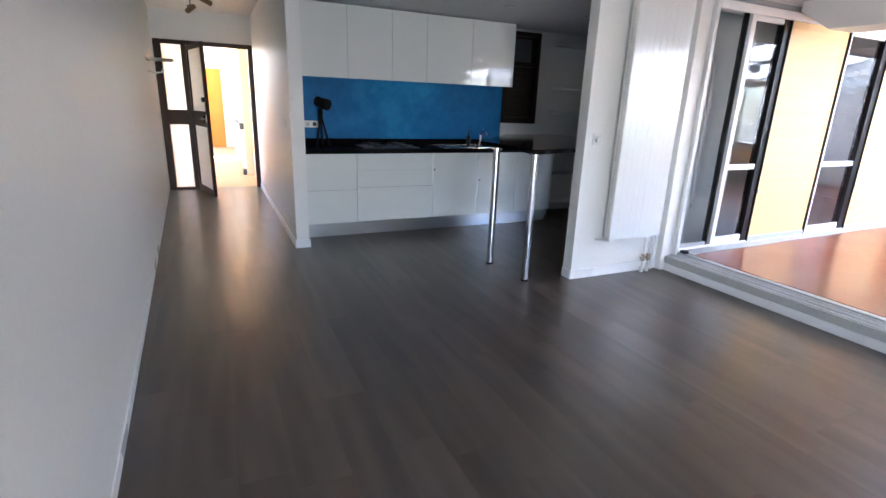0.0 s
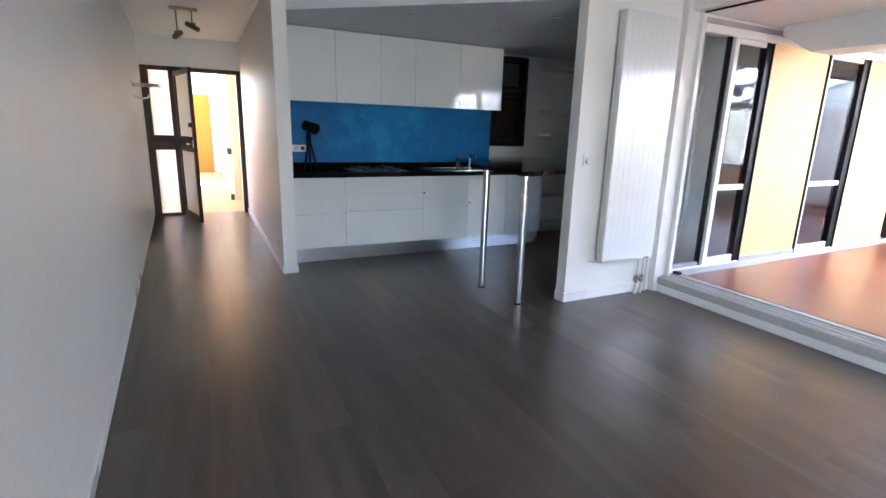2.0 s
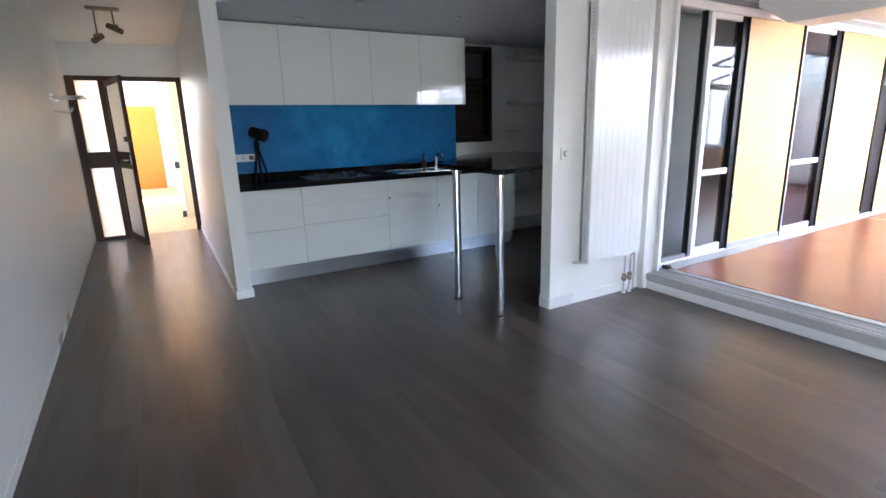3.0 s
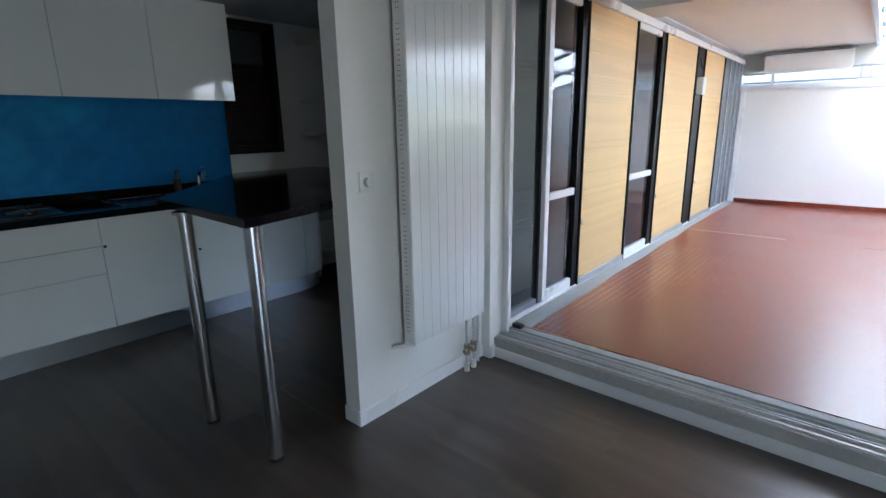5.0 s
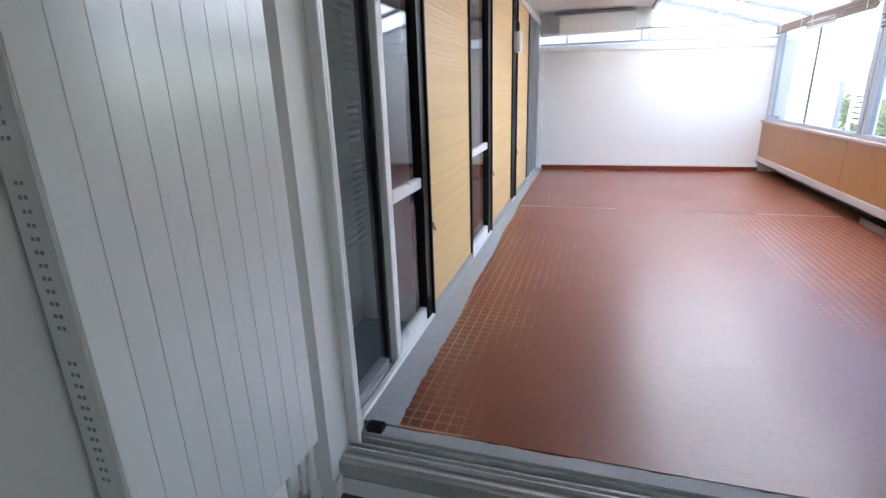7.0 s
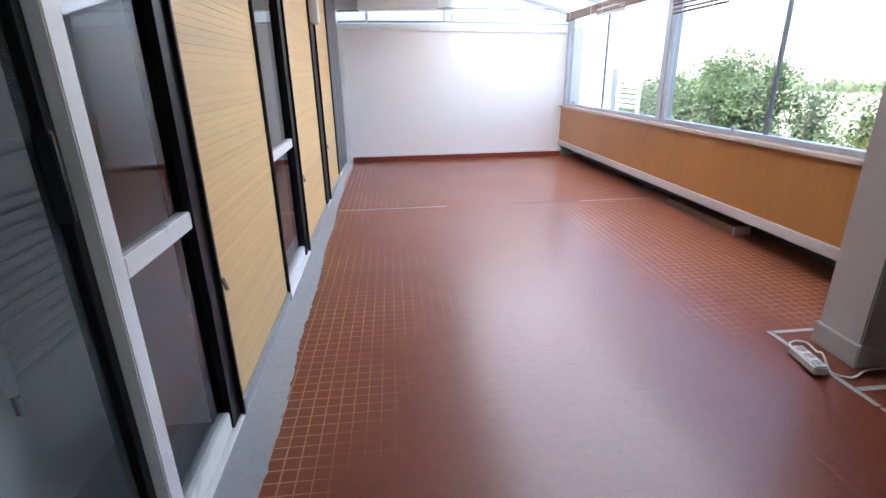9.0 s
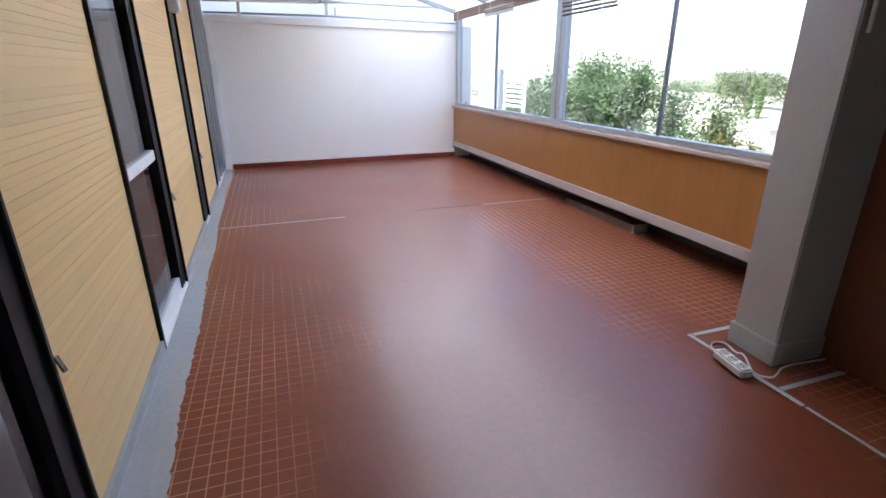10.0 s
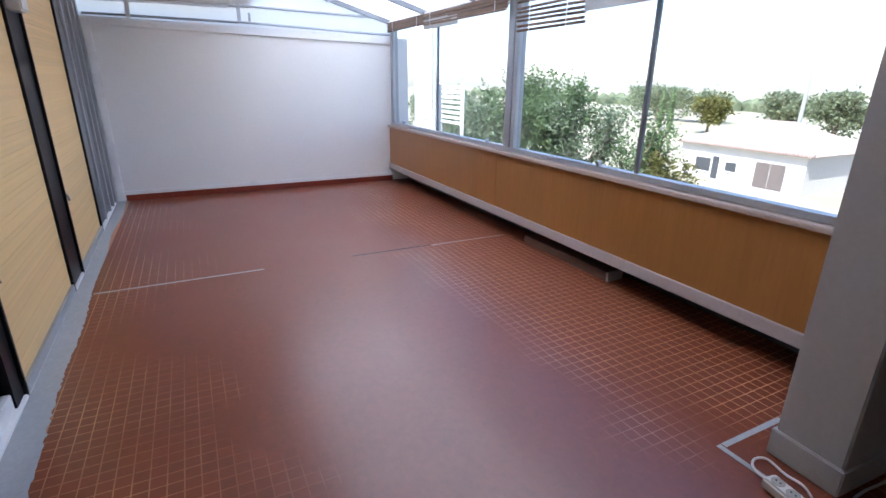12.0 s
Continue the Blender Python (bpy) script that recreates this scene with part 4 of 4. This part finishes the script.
for x, y in ((3.06, 3.75), (2.96, 4.49), (2.03, 4.34), (1.75, 5.0), (3.9, 4.5)):
    ring = thing("recessed_spot", (x, y, KH - 0.006), "small recessed ceiling spot, switched off", "ceiling light", "kitchen spots")
    part("ring", rods(((x, y, KH - 0.006), (x, y, KH), 0.042), sides=20), STEEL, ring)
    part("lens", rods(((x, y, KH - 0.008), (x, y, KH - 0.006), 0.03), sides=20), PLASTIC, ring)

# ---- veranda windows, panel, heater ----
WY = 0.25
win = thing("window_front", (7.5, WY, 0.815), "long row of sliding windows in grey aluminium", "window", kind="structure")
part("bottom_rail", boxes(((5.25, WY - 0.03, 0.816), (VX1, WY + 0.03, 0.848)), bevel=0.003), ALU, win)
part("bottom_rail", boxes(((5.25, WY - 0.075, 0.812), (VX1, WY - 0.032, 0.838)), bevel=0.003), ALU, win)
part("top_rail", boxes(((5.25, WY - 0.05, 1.86), (VX1, WY + 0.04, 1.93)), bevel=0.003), TRIM, win)
for x0, x1, mat in ((7.515, 7.565, ALU), (7.575, 7.655, ALU), (9.97, 10.05, ALU), (5.25, 5.30, ALU)):
    part("post", boxes(((x0, WY - 0.035, 0.848), (x1, WY + 0.03, 1.86)), bevel=0.003), mat, win)
for x in (6.355, 8.87):
    part("post", boxes(((x - 0.014, WY - 0.01, 0.848), (x + 0.014 if x < 7 else x + 0.006, WY + 0.01, 1.86)), bevel=0.003), ALUDARK, win, "thin dark meeting stile")
for x0, x1 in ((5.30, 6.341), (6.369, 7.515), (7.655, 8.856), (8.876, 9.97)):
    part("pane", boxes(((x0, WY - 0.002, 0.848), (x1, WY + 0.002, 1.86))), GLASS, win).visible_shadow = False
for x in (7.90, 9.70, 6.62):
    part("latch", boxes(((x, WY + 0.005, 0.848), (x + 0.02, WY + 0.03, 0.878))), STEEL, win)
structure("window_ledge", boxes(((5.12, 0.12, 0.788), (VX1, 0.325, 0.812)), bevel=0.004), surface("ledge_paint", (0.50, 0.40, 0.33), 0.45, vary=0.1), "worn beige window ledge", "sill")
panels = thing("wood_panelling", (7.6, 0.30, 0.297), "varnished honey-brown wood panels below the windows", "panelling", kind="structure")
for x0, x1 in ((5.12, 7.70), (7.702, VX1)):
    part("panel", boxes(((x0, 0.280, 0.362), (x1, 0.300, 0.788)), bevel=0.002), OAK, panels)
part("foot_rail", boxes(((5.12, 0.270, 0.297), (VX1, 0.312, 0.362)), bevel=0.003), RAILPAINT, panels, "white painted bottom rail, greyed to stand for its shade")
# The dark colour stands in for shade below the panelling.
structure("panel_recess", boxes(((5.13, 0.062, VF + 0.001), (VX1, 0.072, 0.297)), ((5.13, 0.072, 0.288), (VX1, 0.269, 0.296))), DARKPANE, "recess under the panelling, back and top coloured dark for shade", "panelling")
HEATER = surface("brown_enamel", (0.16, 0.11, 0.09), 0.45, vary=0.1)
heat = thing("skirting_heater", (6.9, 0.19, VF + 0.0005), "low grey metal skirting heater under the panel", "heater")
part("case", boxes(((6.48, 0.13, VF + 0.0005), (7.34, 0.250, VF + 0.058)), bevel=0.004), HEATER, heat)
part("end_cap", boxes(((6.46, 0.126, VF + 0.0005), (6.479, 0.255, VF + 0.062)), bevel=0.004), GREYPAINT, heat)


def bamboo_blind(x0, x1, low, seed):
    ob = thing("bamboo_blind", ((x0 + x1) / 2, 0.335, low), "half-rolled brown bamboo slat blind hung from the window head", "blind", "bamboo blinds")
    r = random.Random(seed)
    n = 9
    for k in range(n):
        z = low + k * (1.90 - low) / n
        bm = rods(((x0 + r.uniform(-0.01, 0.01), 0.335 + r.uniform(-0.006, 0.006), z + r.uniform(-0.004, 0.004)), (x1 + r.uniform(-0.01, 0.01), 0.335 + r.uniform(-0.006, 0.006), z + r.uniform(-0.006, 0.006)), 0.0085), sides=6)
        part("slat", bm, BAMBOO, ob)
    for x in (x0 + 0.15, x1 - 0.15):
        part("cord", rods(((x, 0.345, low - 0.01), (x, 0.345, 1.90), 0.003), sides=6), PLASTIC, ob)


bamboo_blind(6.80, 7.47, 1.645, 1)
bamboo_blind(7.60, 9.0, 1.80, 2)
bamboo_blind(9.0, 9.95, 1.82, 3)
solid("blind_valance", boxes(((8.33, 0.332, 1.765), (9.0, 0.342, 1.845))), GREYPAINT, "grey-white fabric end of a rolled blind", "blind")
solid("blind_valance", boxes(((6.28, 0.332, 1.70), (6.80, 0.342, 1.79))), GREYPAINT, "grey-white fabric end of a rolled blind", "blind")

aircon = thing("air_conditioner", (9.95, 2.42, 1.95), "white wall-mounted air conditioner", "air conditioner")
part("case", boxes(((9.88, 1.935, 1.955), (10.06, 2.89, 2.185)), bevel=0.018), PLASTIC, aircon)
part("flap", boxes(((9.876, 1.97, 1.958), (9.93, 2.86, 1.97))), PLASTIC, aircon)
part("grille", boxes(((9.90, 1.97, 2.186), (10.04, 2.86, 2.192))), BLACK, aircon)
part("mounting_rail", boxes(((9.98, 1.92, 2.205), (10.05, 2.95, 2.225))), ALU, aircon)
cube = thing("hanging_lamp", (7.98, 0.92, 1.96), "small dark cube lamp hung from the roof rafter", "lamp")
part("cube", boxes(((7.92, 0.87, 1.955), (8.03, 0.97, 2.045)), bevel=0.006), DARKPANE, cube)
part("bulb", rods(((7.975, 0.92, 1.935), (7.975, 0.92, 1.956), 0.022)), PLASTIC, cube)
part("hanger", rods(((7.975, 0.92, 2.045), (7.975, 0.92, slope(0.92)), 0.006)), BLACK, cube)

# ---- power strip by the column ----
ps = thing("power_strip", (4.955, 1.0, VF), "white three-way power strip with a looped cable", "power strip")
turn = Matrix.Translation((4.957, 0.997, VF + 0.003)) @ Matrix.Rotation(radians(-9), 4, "Z")
bm = boxes(((-0.080, -0.027, 0), (0.080, 0.027, 0.038)), bevel=0.007)
bm.transform(turn)
part("body", bm, PLASTIC, ps)
for dx in (-0.048, 0.0, 0.048):
    bm = rods(((dx, 0, 0.0375), (dx, 0, 0.0395), 0.019), sides=18)
    bm.transform(turn)
    part("outlet", bm, GREYPAINT, ps)
    for e in (-0.007, 0.007):
        bm = rods(((dx + e, 0, 0.039), (dx + e, 0, 0.0405), 0.003), sides=8)
        bm.transform(turn)
        part("hole", bm, BLACK, ps)
part("cable", tube(((5.035, 0.984, VF + 0.02), (5.075, 0.972, VF + 0.014), (5.105, 0.945, VF + 0.008), (5.115, 0.910, VF + 0.008), (5.095, 0.880, VF + 0.008), (5.03, 0.895, VF + 0.008), (4.955, 0.945, VF + 0.046), (4.89, 0.962, VF + 0.012), (4.852, 0.925, VF + 0.008), (4.857, 0.885, VF + 0.008), (4.880, 0.83, VF + 0.010), (4.884, 0.76, VF + 0.012), (4.878, 0.68, VF + 0.010), (4.872, 0.61, VF + 0.010)), 0.004), PLASTIC, ps)
for lo, hi in (((4.70, 0.946, VF - 0.011), (5.215, 0.966, VF + 0.0015)), ((5.196, 0.62, VF - 0.011), (5.216, 0.940, VF + 0.0018)), ((4.783, 0.62, VF - 0.011), (4.803, 0.940, VF + 0.0018)), ((4.10, 0.948, VF - 0.011), (4.69, 0.962, VF + 0.0016))):
    structure("cement_patch", boxes((lo, hi)), CEMENT, "grey cement repair line in the tiles", "floor")
structure("expansion_joint", boxes(((7.565, 2.12, VF - 0.011), (7.580, 3.04, VF + 0.001))), CEMENT, "pale expansion joint across the tiles", "floor")
structure("expansion_joint", boxes(((7.57, 0.94, VF - 0.011), (7.583, 1.535, VF + 0.0008))), OPENJOINT, "dark open stretch of the expansion joint", "floor")
structure("expansion_joint", boxes(((7.56, 0.28, VF - 0.011), (7.57, 0.93, VF + 0.0008))), CEMENT, "pale expansion joint across the tiles", "floor")

# ---- outdoors ----
structure("ground", boxes(((-400, -500, -6.0), (500, 0.0, -5.8))), GRASS, "lawn and gardens reaching far off, paled as if washed out by light", "ground")
structure("terrace_parapet", boxes(((5.0, -0.45, 0.30), (11.5, -0.052, 0.60)), ((5.0, -0.45, -6.0), (11.5, -0.40, 0.30))), GREYPAINT, "grey ledge outside the windows", "parapet")


def house(at, w, d, eave, ridge, name="house"):
    x, y, z = at
    ob = thing(name, at, "white rendered house with a pale hipped tile roof", "house")
    part("wall", boxes(((x, y - d, z), (x + w, y, z + eave))), OUTWALL, ob)
    bm = bmesh.new()
    o = 0.45
    base = [bm.verts.new(p) for p in ((x - o, y - d - o, z + eave), (x + w + o, y - d - o, z + eave), (x + w + o, y + o, z + eave), (x - o, y + o, z + eave))]
    rid = [bm.verts.new((x + d / 2 - 0.6, y - d / 2, z + ridge)), bm.verts.new((x + w - d / 2 + 0.6, y - d / 2, z + ridge))]
    bm.faces.new((base[0], base[1], rid[1], rid[0])), bm.faces.new((base[1], base[2], rid[1])), bm.faces.new((base[2], base[3], rid[0], rid[1])), bm.faces.new((base[3], base[0], rid[0])), bm.faces.new(base[::-1])
    roof_part = part("roof", bm, ROOFTILE, ob)
    bm = bmesh.new()
    for k in range(int(w / 0.25) + 3):
        rod(bm, (x - o + k * 0.25 + 0.1, y + o + 0.05, z + eave + 0.02), (x - o + k * 0.25 + 0.1, y + o - 0.4, z + eave + 0.16), 0.09, sides=8)
    tagged(part("eave_tile", bm, ROOFTILE, roof_part), kind="stuff")
    return ob


hx, hy, hz = 22.6, -33.5, -5.8
h = house((hx, hy, hz), 9.6, 8.0, 2.65, 4.5)


def opening(x0, x1, z0, z1, mat, name, frame_mat=OUTWALL):
    win = part(name, boxes(((x0, hy, hz + z0), (x1, hy + 0.05, hz + z1))), mat, h)
    part("sill", boxes(((x0 - 0.08, hy, hz + z0 - 0.09), (x1 + 0.08, hy + 0.10, hz + z0 - 0.005))), frame_mat, win)


opening(23.85, 24.85, 0.05, 1.85, SHUTTER, "shutter")
opening(24.90, 25.90, 0.05, 1.85, SHUTTER, "shutter")
opening(27.35, 28.15, 0.85, 1.5, DARKPANE, "window")
opening(28.75, 29.25, 0.1, 1.8, DARKPANE, "door")
opening(29.45, 30.7, 0.6, 1.6, DARKPANE, "window")
house((9.8, -29.5, -5.8), 7.8, 7.0, 3.1, 4.7)
structure("driveway", boxes(((8, -27, -5.80), (19, -18, -5.78))), OUTFLOOR, "pale paved drive beside the house", "road")


def tree(at, height, spread, mats, count, seed, leaf=0.10, trunk=0.09, low=0.25, name="tree", label="leafy green tree with a loose uneven crown"):
    r = random.Random(seed)
    x, y, z = at
    ob = thing(name, at, label, "tree")
    bm = bmesh.new()
    rod(bm, (x, y, z), (x, y, z + height * 0.8), trunk, trunk * 0.4, sides=8)
    tips = []
    for k in range(15):
        a, up = r.uniform(0, 6.28), r.uniform(low, max(0.62, low + 0.14))
        s = Vector((x, y, z + height * up))
        e = s + Vector((math.cos(a) * spread * r.uniform(0.4, 0.9), math.sin(a) * spread * r.uniform(0.4, 0.9), height * r.uniform(0.3, 0.95) * (0.96 - up)))
        rod(bm, s, e, trunk * 0.4, trunk * 0.12, sides=6)
        tips += [e, s.lerp(e, 0.6)]
    tips.append(Vector((x, y, z + height * 0.92)))
    part("trunk", bm, BARK, ob)
    verts, faces = [], []
    clumps = [(t + Vector((r.gauss(0, spread * 0.16), r.gauss(0, spread * 0.16), r.gauss(0, spread * 0.2))), spread * r.uniform(0.10, 0.27)) for t in tips for _ in range(3)]
    shoots = [(t, t + Vector((r.uniform(-0.3, 0.3) * spread, r.uniform(-0.3, 0.3) * spread, spread * r.uniform(0.25, 0.6)))) for t in tips for _ in range(3)]
    for k in range(count):
        c, rad_ = clumps[r.randrange(len(clumps))]
        p = c + Vector((r.gauss(0, rad_ * 0.6), r.gauss(0, rad_ * 0.6), r.gauss(0, rad_ * 0.55)))
        if k % 3 == 0:
            low_end, top_end = shoots[r.randrange(len(shoots))]
            p = low_end.lerp(top_end, r.random()) + Vector((r.gauss(0, 0.05), r.gauss(0, 0.05), r.gauss(0, 0.05))) * spread
        if p.z > z + height:
            p.z -= r.uniform(0.1, 0.5) * spread
        d = Vector((r.uniform(-1, 1), r.uniform(-1, 1), r.uniform(-0.6, 1))).normalized()
        s = d.cross(Vector((r.uniform(-1, 1), r.uniform(-1, 1), r.uniform(-1, 1)))).normalized()
        n, L, w = len(verts), leaf * r.uniform(0.6, 1.4), leaf * 0.26
        verts += [p, p + d * L * 0.5 + s * w, p + d * L, p + d * L * 0.5 - s * w]
        faces.append((n, n + 1, n + 2, n + 3))
    data = bpy.data.meshes.new("crown")
    data.from_pydata([v - Vector(at) for v in verts], [], faces)
    data.materials.append(mats)
    crown = new("crown", data)
    crown.location = at
    crown.parent = ob
    crown.matrix_parent_inverse = Matrix.Translation(-Vector(at))
    return ob


for x, y, top, spread, mat, count, size in ((14.3, -4.4, 7.45, 1.0, LEAF, 7500, 0.085), (13.0, -4.5, 7.50, 0.95, LEAF, 7500, 0.085), (12.1, -4.7, 6.85, 0.9, LEAFPALE, 4500, 0.08), (11.2, -5.0, 6.75, 0.75, LEAF, 4000, 0.075), (15.5, -4.3, 7.0, 1.0, LEAFPALE, 5500, 0.085), (17.2, -4.8, 6.8, 1.2, LEAFPALE, 5500, 0.09), (19.8, -5.2, 6.7, 1.3, LEAF, 5500, 0.09)):
    tree((x, y, -5.8), top, spread, mat, count, int(x * 10), leaf=size, low=0.66)
tree((10.55, -5.2, -5.8), 6.15, 0.5, LEAFGOLD, 3500, 6, leaf=0.07, low=0.7, label="thin tree with yellowing leaves")
for k, (x, y, s, hgt, m) in enumerate(((53.6, -66, 2.6, 4.9, LEAFGOLD), (43.1, -66, 2.8, 6.0, LEAFFAR), (37.0, -66, 3.4, 6.1, LEAFFAR), (22, -66, 4, 5.0, LEAFFAR), (12, -52, 3.5, 4.8, LEAFFAR), (5, -48, 3.5, 5.6, LEAFFAR), (75, -80, 5, 6.0, LEAFFAR), (68, -84, 5, 5.6, LEAFFAR), (88, -92, 6, 6.2, LEAFFAR), (28, -95, 7, 5.5, LEAFFAR))):
    tree((x, y, -5.8), hgt, s, m, 3500, 20 + k, leaf=0.5, trunk=0.2, low=0.12)
for x, y, hgt in ((60.4, -66, 6.5), (62.2, -66, 6.2)):
    ob = thing("cypress", (x, y, -5.8), "tall narrow dark cypress", "tree")
    bm = bmesh.new()
    r = random.Random(int(x))
    for k in range(16):
        z = k / 16 * hgt
        w = 0.6 * math.sin(math.pi * min(1, 0.12 + 0.88 * (k + 0.5) / 16)) + 0.1
        bmesh.ops.create_icosphere(bm, subdivisions=1, radius=1, matrix=Matrix.Translation((x + r.uniform(-0.15, 0.15), y, -5.5 + z)) @ Matrix.Diagonal((w, w, hgt / 18, 1)))
    part("crown", bm, LEAF, ob)
bm = bmesh.new()
r = random.Random(9)
for k in range(150):
    x = -150 + k * 2.6
    bmesh.ops.create_icosphere(bm, subdivisions=1, radius=1, matrix=Matrix.Translation((x, -130 + r.uniform(-6, 6), -5)) @ Matrix.Diagonal((r.uniform(2, 4.5), 2, r.uniform(1.8, 3.6), 1)))
solid("far_woods", bm, LEAFFAR, "band of far trees along the horizon", "trees", "stuff")
pole = thing("utility_pole", (31.5, -48, -5.8), "tall thin grey utility pole", "pole")
part("shaft", rod(bmesh.new(), (31.5, -48, -5.8), (31.5, -48, 16), 0.20, 0.06, sides=8), ALU, pole)

screen = thing("terrace_screen", (10.9, -0.5, 0.20), "white terrace divider with rounded corners on the ledge", "screen")
part("panel", boxes(((10.55, -0.56, 0.20), (11.18, -0.50, 2.3)), bevel=0.028), PLASTIC, screen)
part("rim", tube(((10.58, -0.49, 2.2), (10.58, -0.49, 0.95), (10.62, -0.49, 0.86), (10.72, -0.49, 0.82), (11.1, -0.49, 0.82)), 0.012), PLASTIC, screen)
structure("neighbour_terrace", boxes(((10.5, -2.6, -5.8), (14.5, -0.45, 0.20))), OUTWALL, "rendered wall of the next terrace", "wall")
solid("grey_panel", boxes(((11.25, -0.98, 0.20), (11.78, -0.92, 1.26)), bevel=0.01), ALU, "upright grey metal panel on the next terrace", "panel")
louvre = thing("louvre_screen", (12.3, -1.7, 0.20), "white slatted louvre screen on the next terrace", "screen")
for k in range(8):
    part("slat", boxes(((11.95, -1.72, 0.60 + k * 0.085), (12.72, -1.68, 0.64 + k * 0.085))), PLASTIC, louvre)
part("post", boxes(((11.90, -1.72, 0.20), (11.95, -1.68, 1.28))), PLASTIC, louvre)
part("post", boxes(((12.72, -1.72, 0.20), (12.77, -1.68, 1.28))), PLASTIC, louvre)
tree((13.4, -3.0, -5.8), 6.9, 1.0, LEAFPALE, 6000, 41, leaf=0.09, low=0.55, label="silvery shrub-like tree behind the next terrace")

# ---- floor planks ----
deck = structure("floor", boxes(((-0.6, -2.85, -0.1), (4.0, 8.4, -0.0006)), ((4.0, 3.2, -0.1), (5.0, 5.6, -0.0006))), JOINT, "dark grey-brown laminate plank floor", "floor")
WORLD_AT[deck.name] = deck.location.copy()
PW, PL = 0.192, 1.28
unit = bpy.data.meshes.new("plank")
bm = boxes(((-0.5, -0.5, -0.007), (0.5, 0.5, 0.0)))
bm.to_mesh(unit)
bm.free()
unit.materials.append(PLANK)
rng = random.Random(11)
for row in range(28):
    x0 = -0.44 + row * PW
    x1 = x0 + PW
    if x1 < 0.9:
        y_from, y_to = -2.7, 8.25
    elif x1 < 3.95:
        y_from, y_to = -2.7, 5.05
        if x0 < 0.98:
            y_to = 8.25
    else:
        y_from, y_to = 3.2, 5.05
        if x1 > 4.95:
            continue
    y = y_from - rng.uniform(0, PL)
    while y < y_to:
        a, b = max(y, y_from), min(y + PL, y_to)
        y += PL
        if b - a < 0.02:
            continue
        share(unit, "plank", ((x0 + x1) / 2, (a + b) / 2, 0.0), deck, (PW - 0.0005, b - a - 0.0008, 1))

# ---- veranda tiles ----
tiles = thing("tile_floor", (5.5, 1.9, VF - 0.012), "small square red-brown quarry tiles, worn and glossy", "floor", kind="structure")
TP = 0.0475
unit = bpy.data.meshes.new("tile")
bm = boxes(((-0.5, -0.5, 0.0), (0.5, 0.5, 1.0)))
bm.to_mesh(unit)
bm.free()
unit.materials.append(TILE)
verts, faces = [], []
rng = random.Random(5)
made = 0
for i in range(int((VX1 - 4.03) / TP)):
    for j in range(int((3.07 - 0.065) / TP)):
        cx, cy = 4.03 + (i + 0.5) * TP, 0.065 + (j + 0.5) * TP
        if cx < 5.13 and cy < 0.54:
            continue
        h_ = 0.012 + rng.uniform(-0.00005, 0.00005)
        g = TP / 2 - 0.0019 + rng.uniform(-0.0003, 0.0003)
        if 5.2 < cx < 6.2 and 2.2 < cy < 2.99 and made < 300:
            made += 1
            share(unit, "tile", (cx, cy, VF - 0.012), tiles, (2 * g, 2 * g, h_))
            continue
        n = len(verts)
        tx, ty = rng.uniform(-0.00003, 0.00003), rng.uniform(-0.00003, 0.00003)
        verts += [(cx - g, cy - g, VF - 0.012), (cx + g, cy - g, VF - 0.012), (cx + g, cy + g, VF - 0.012), (cx - g, cy + g, VF - 0.012)]
        z = VF - 0.012 + h_
        verts += [(cx - g, cy - g, z - tx - ty), (cx + g, cy - g, z + tx - ty), (cx + g, cy + g, z + tx + ty), (cx - g, cy + g, z - tx + ty)]
        faces += [(n + 4, n + 5, n + 6, n + 7), (n, n + 1, n + 5, n + 4), (n + 1, n + 2, n + 6, n + 5), (n + 2, n + 3, n + 7, n + 6), (n + 3, n, n + 4, n + 7)]
data = bpy.data.meshes.new("tile_field")
data.from_pydata(verts, [], faces)
data.materials.append(TILE)
field = new("tile_field", data)
field.parent = tiles
field.matrix_parent_inverse = Matrix.Translation(-WORLD_AT[tiles.name])
tagged(field, kind="stuff")
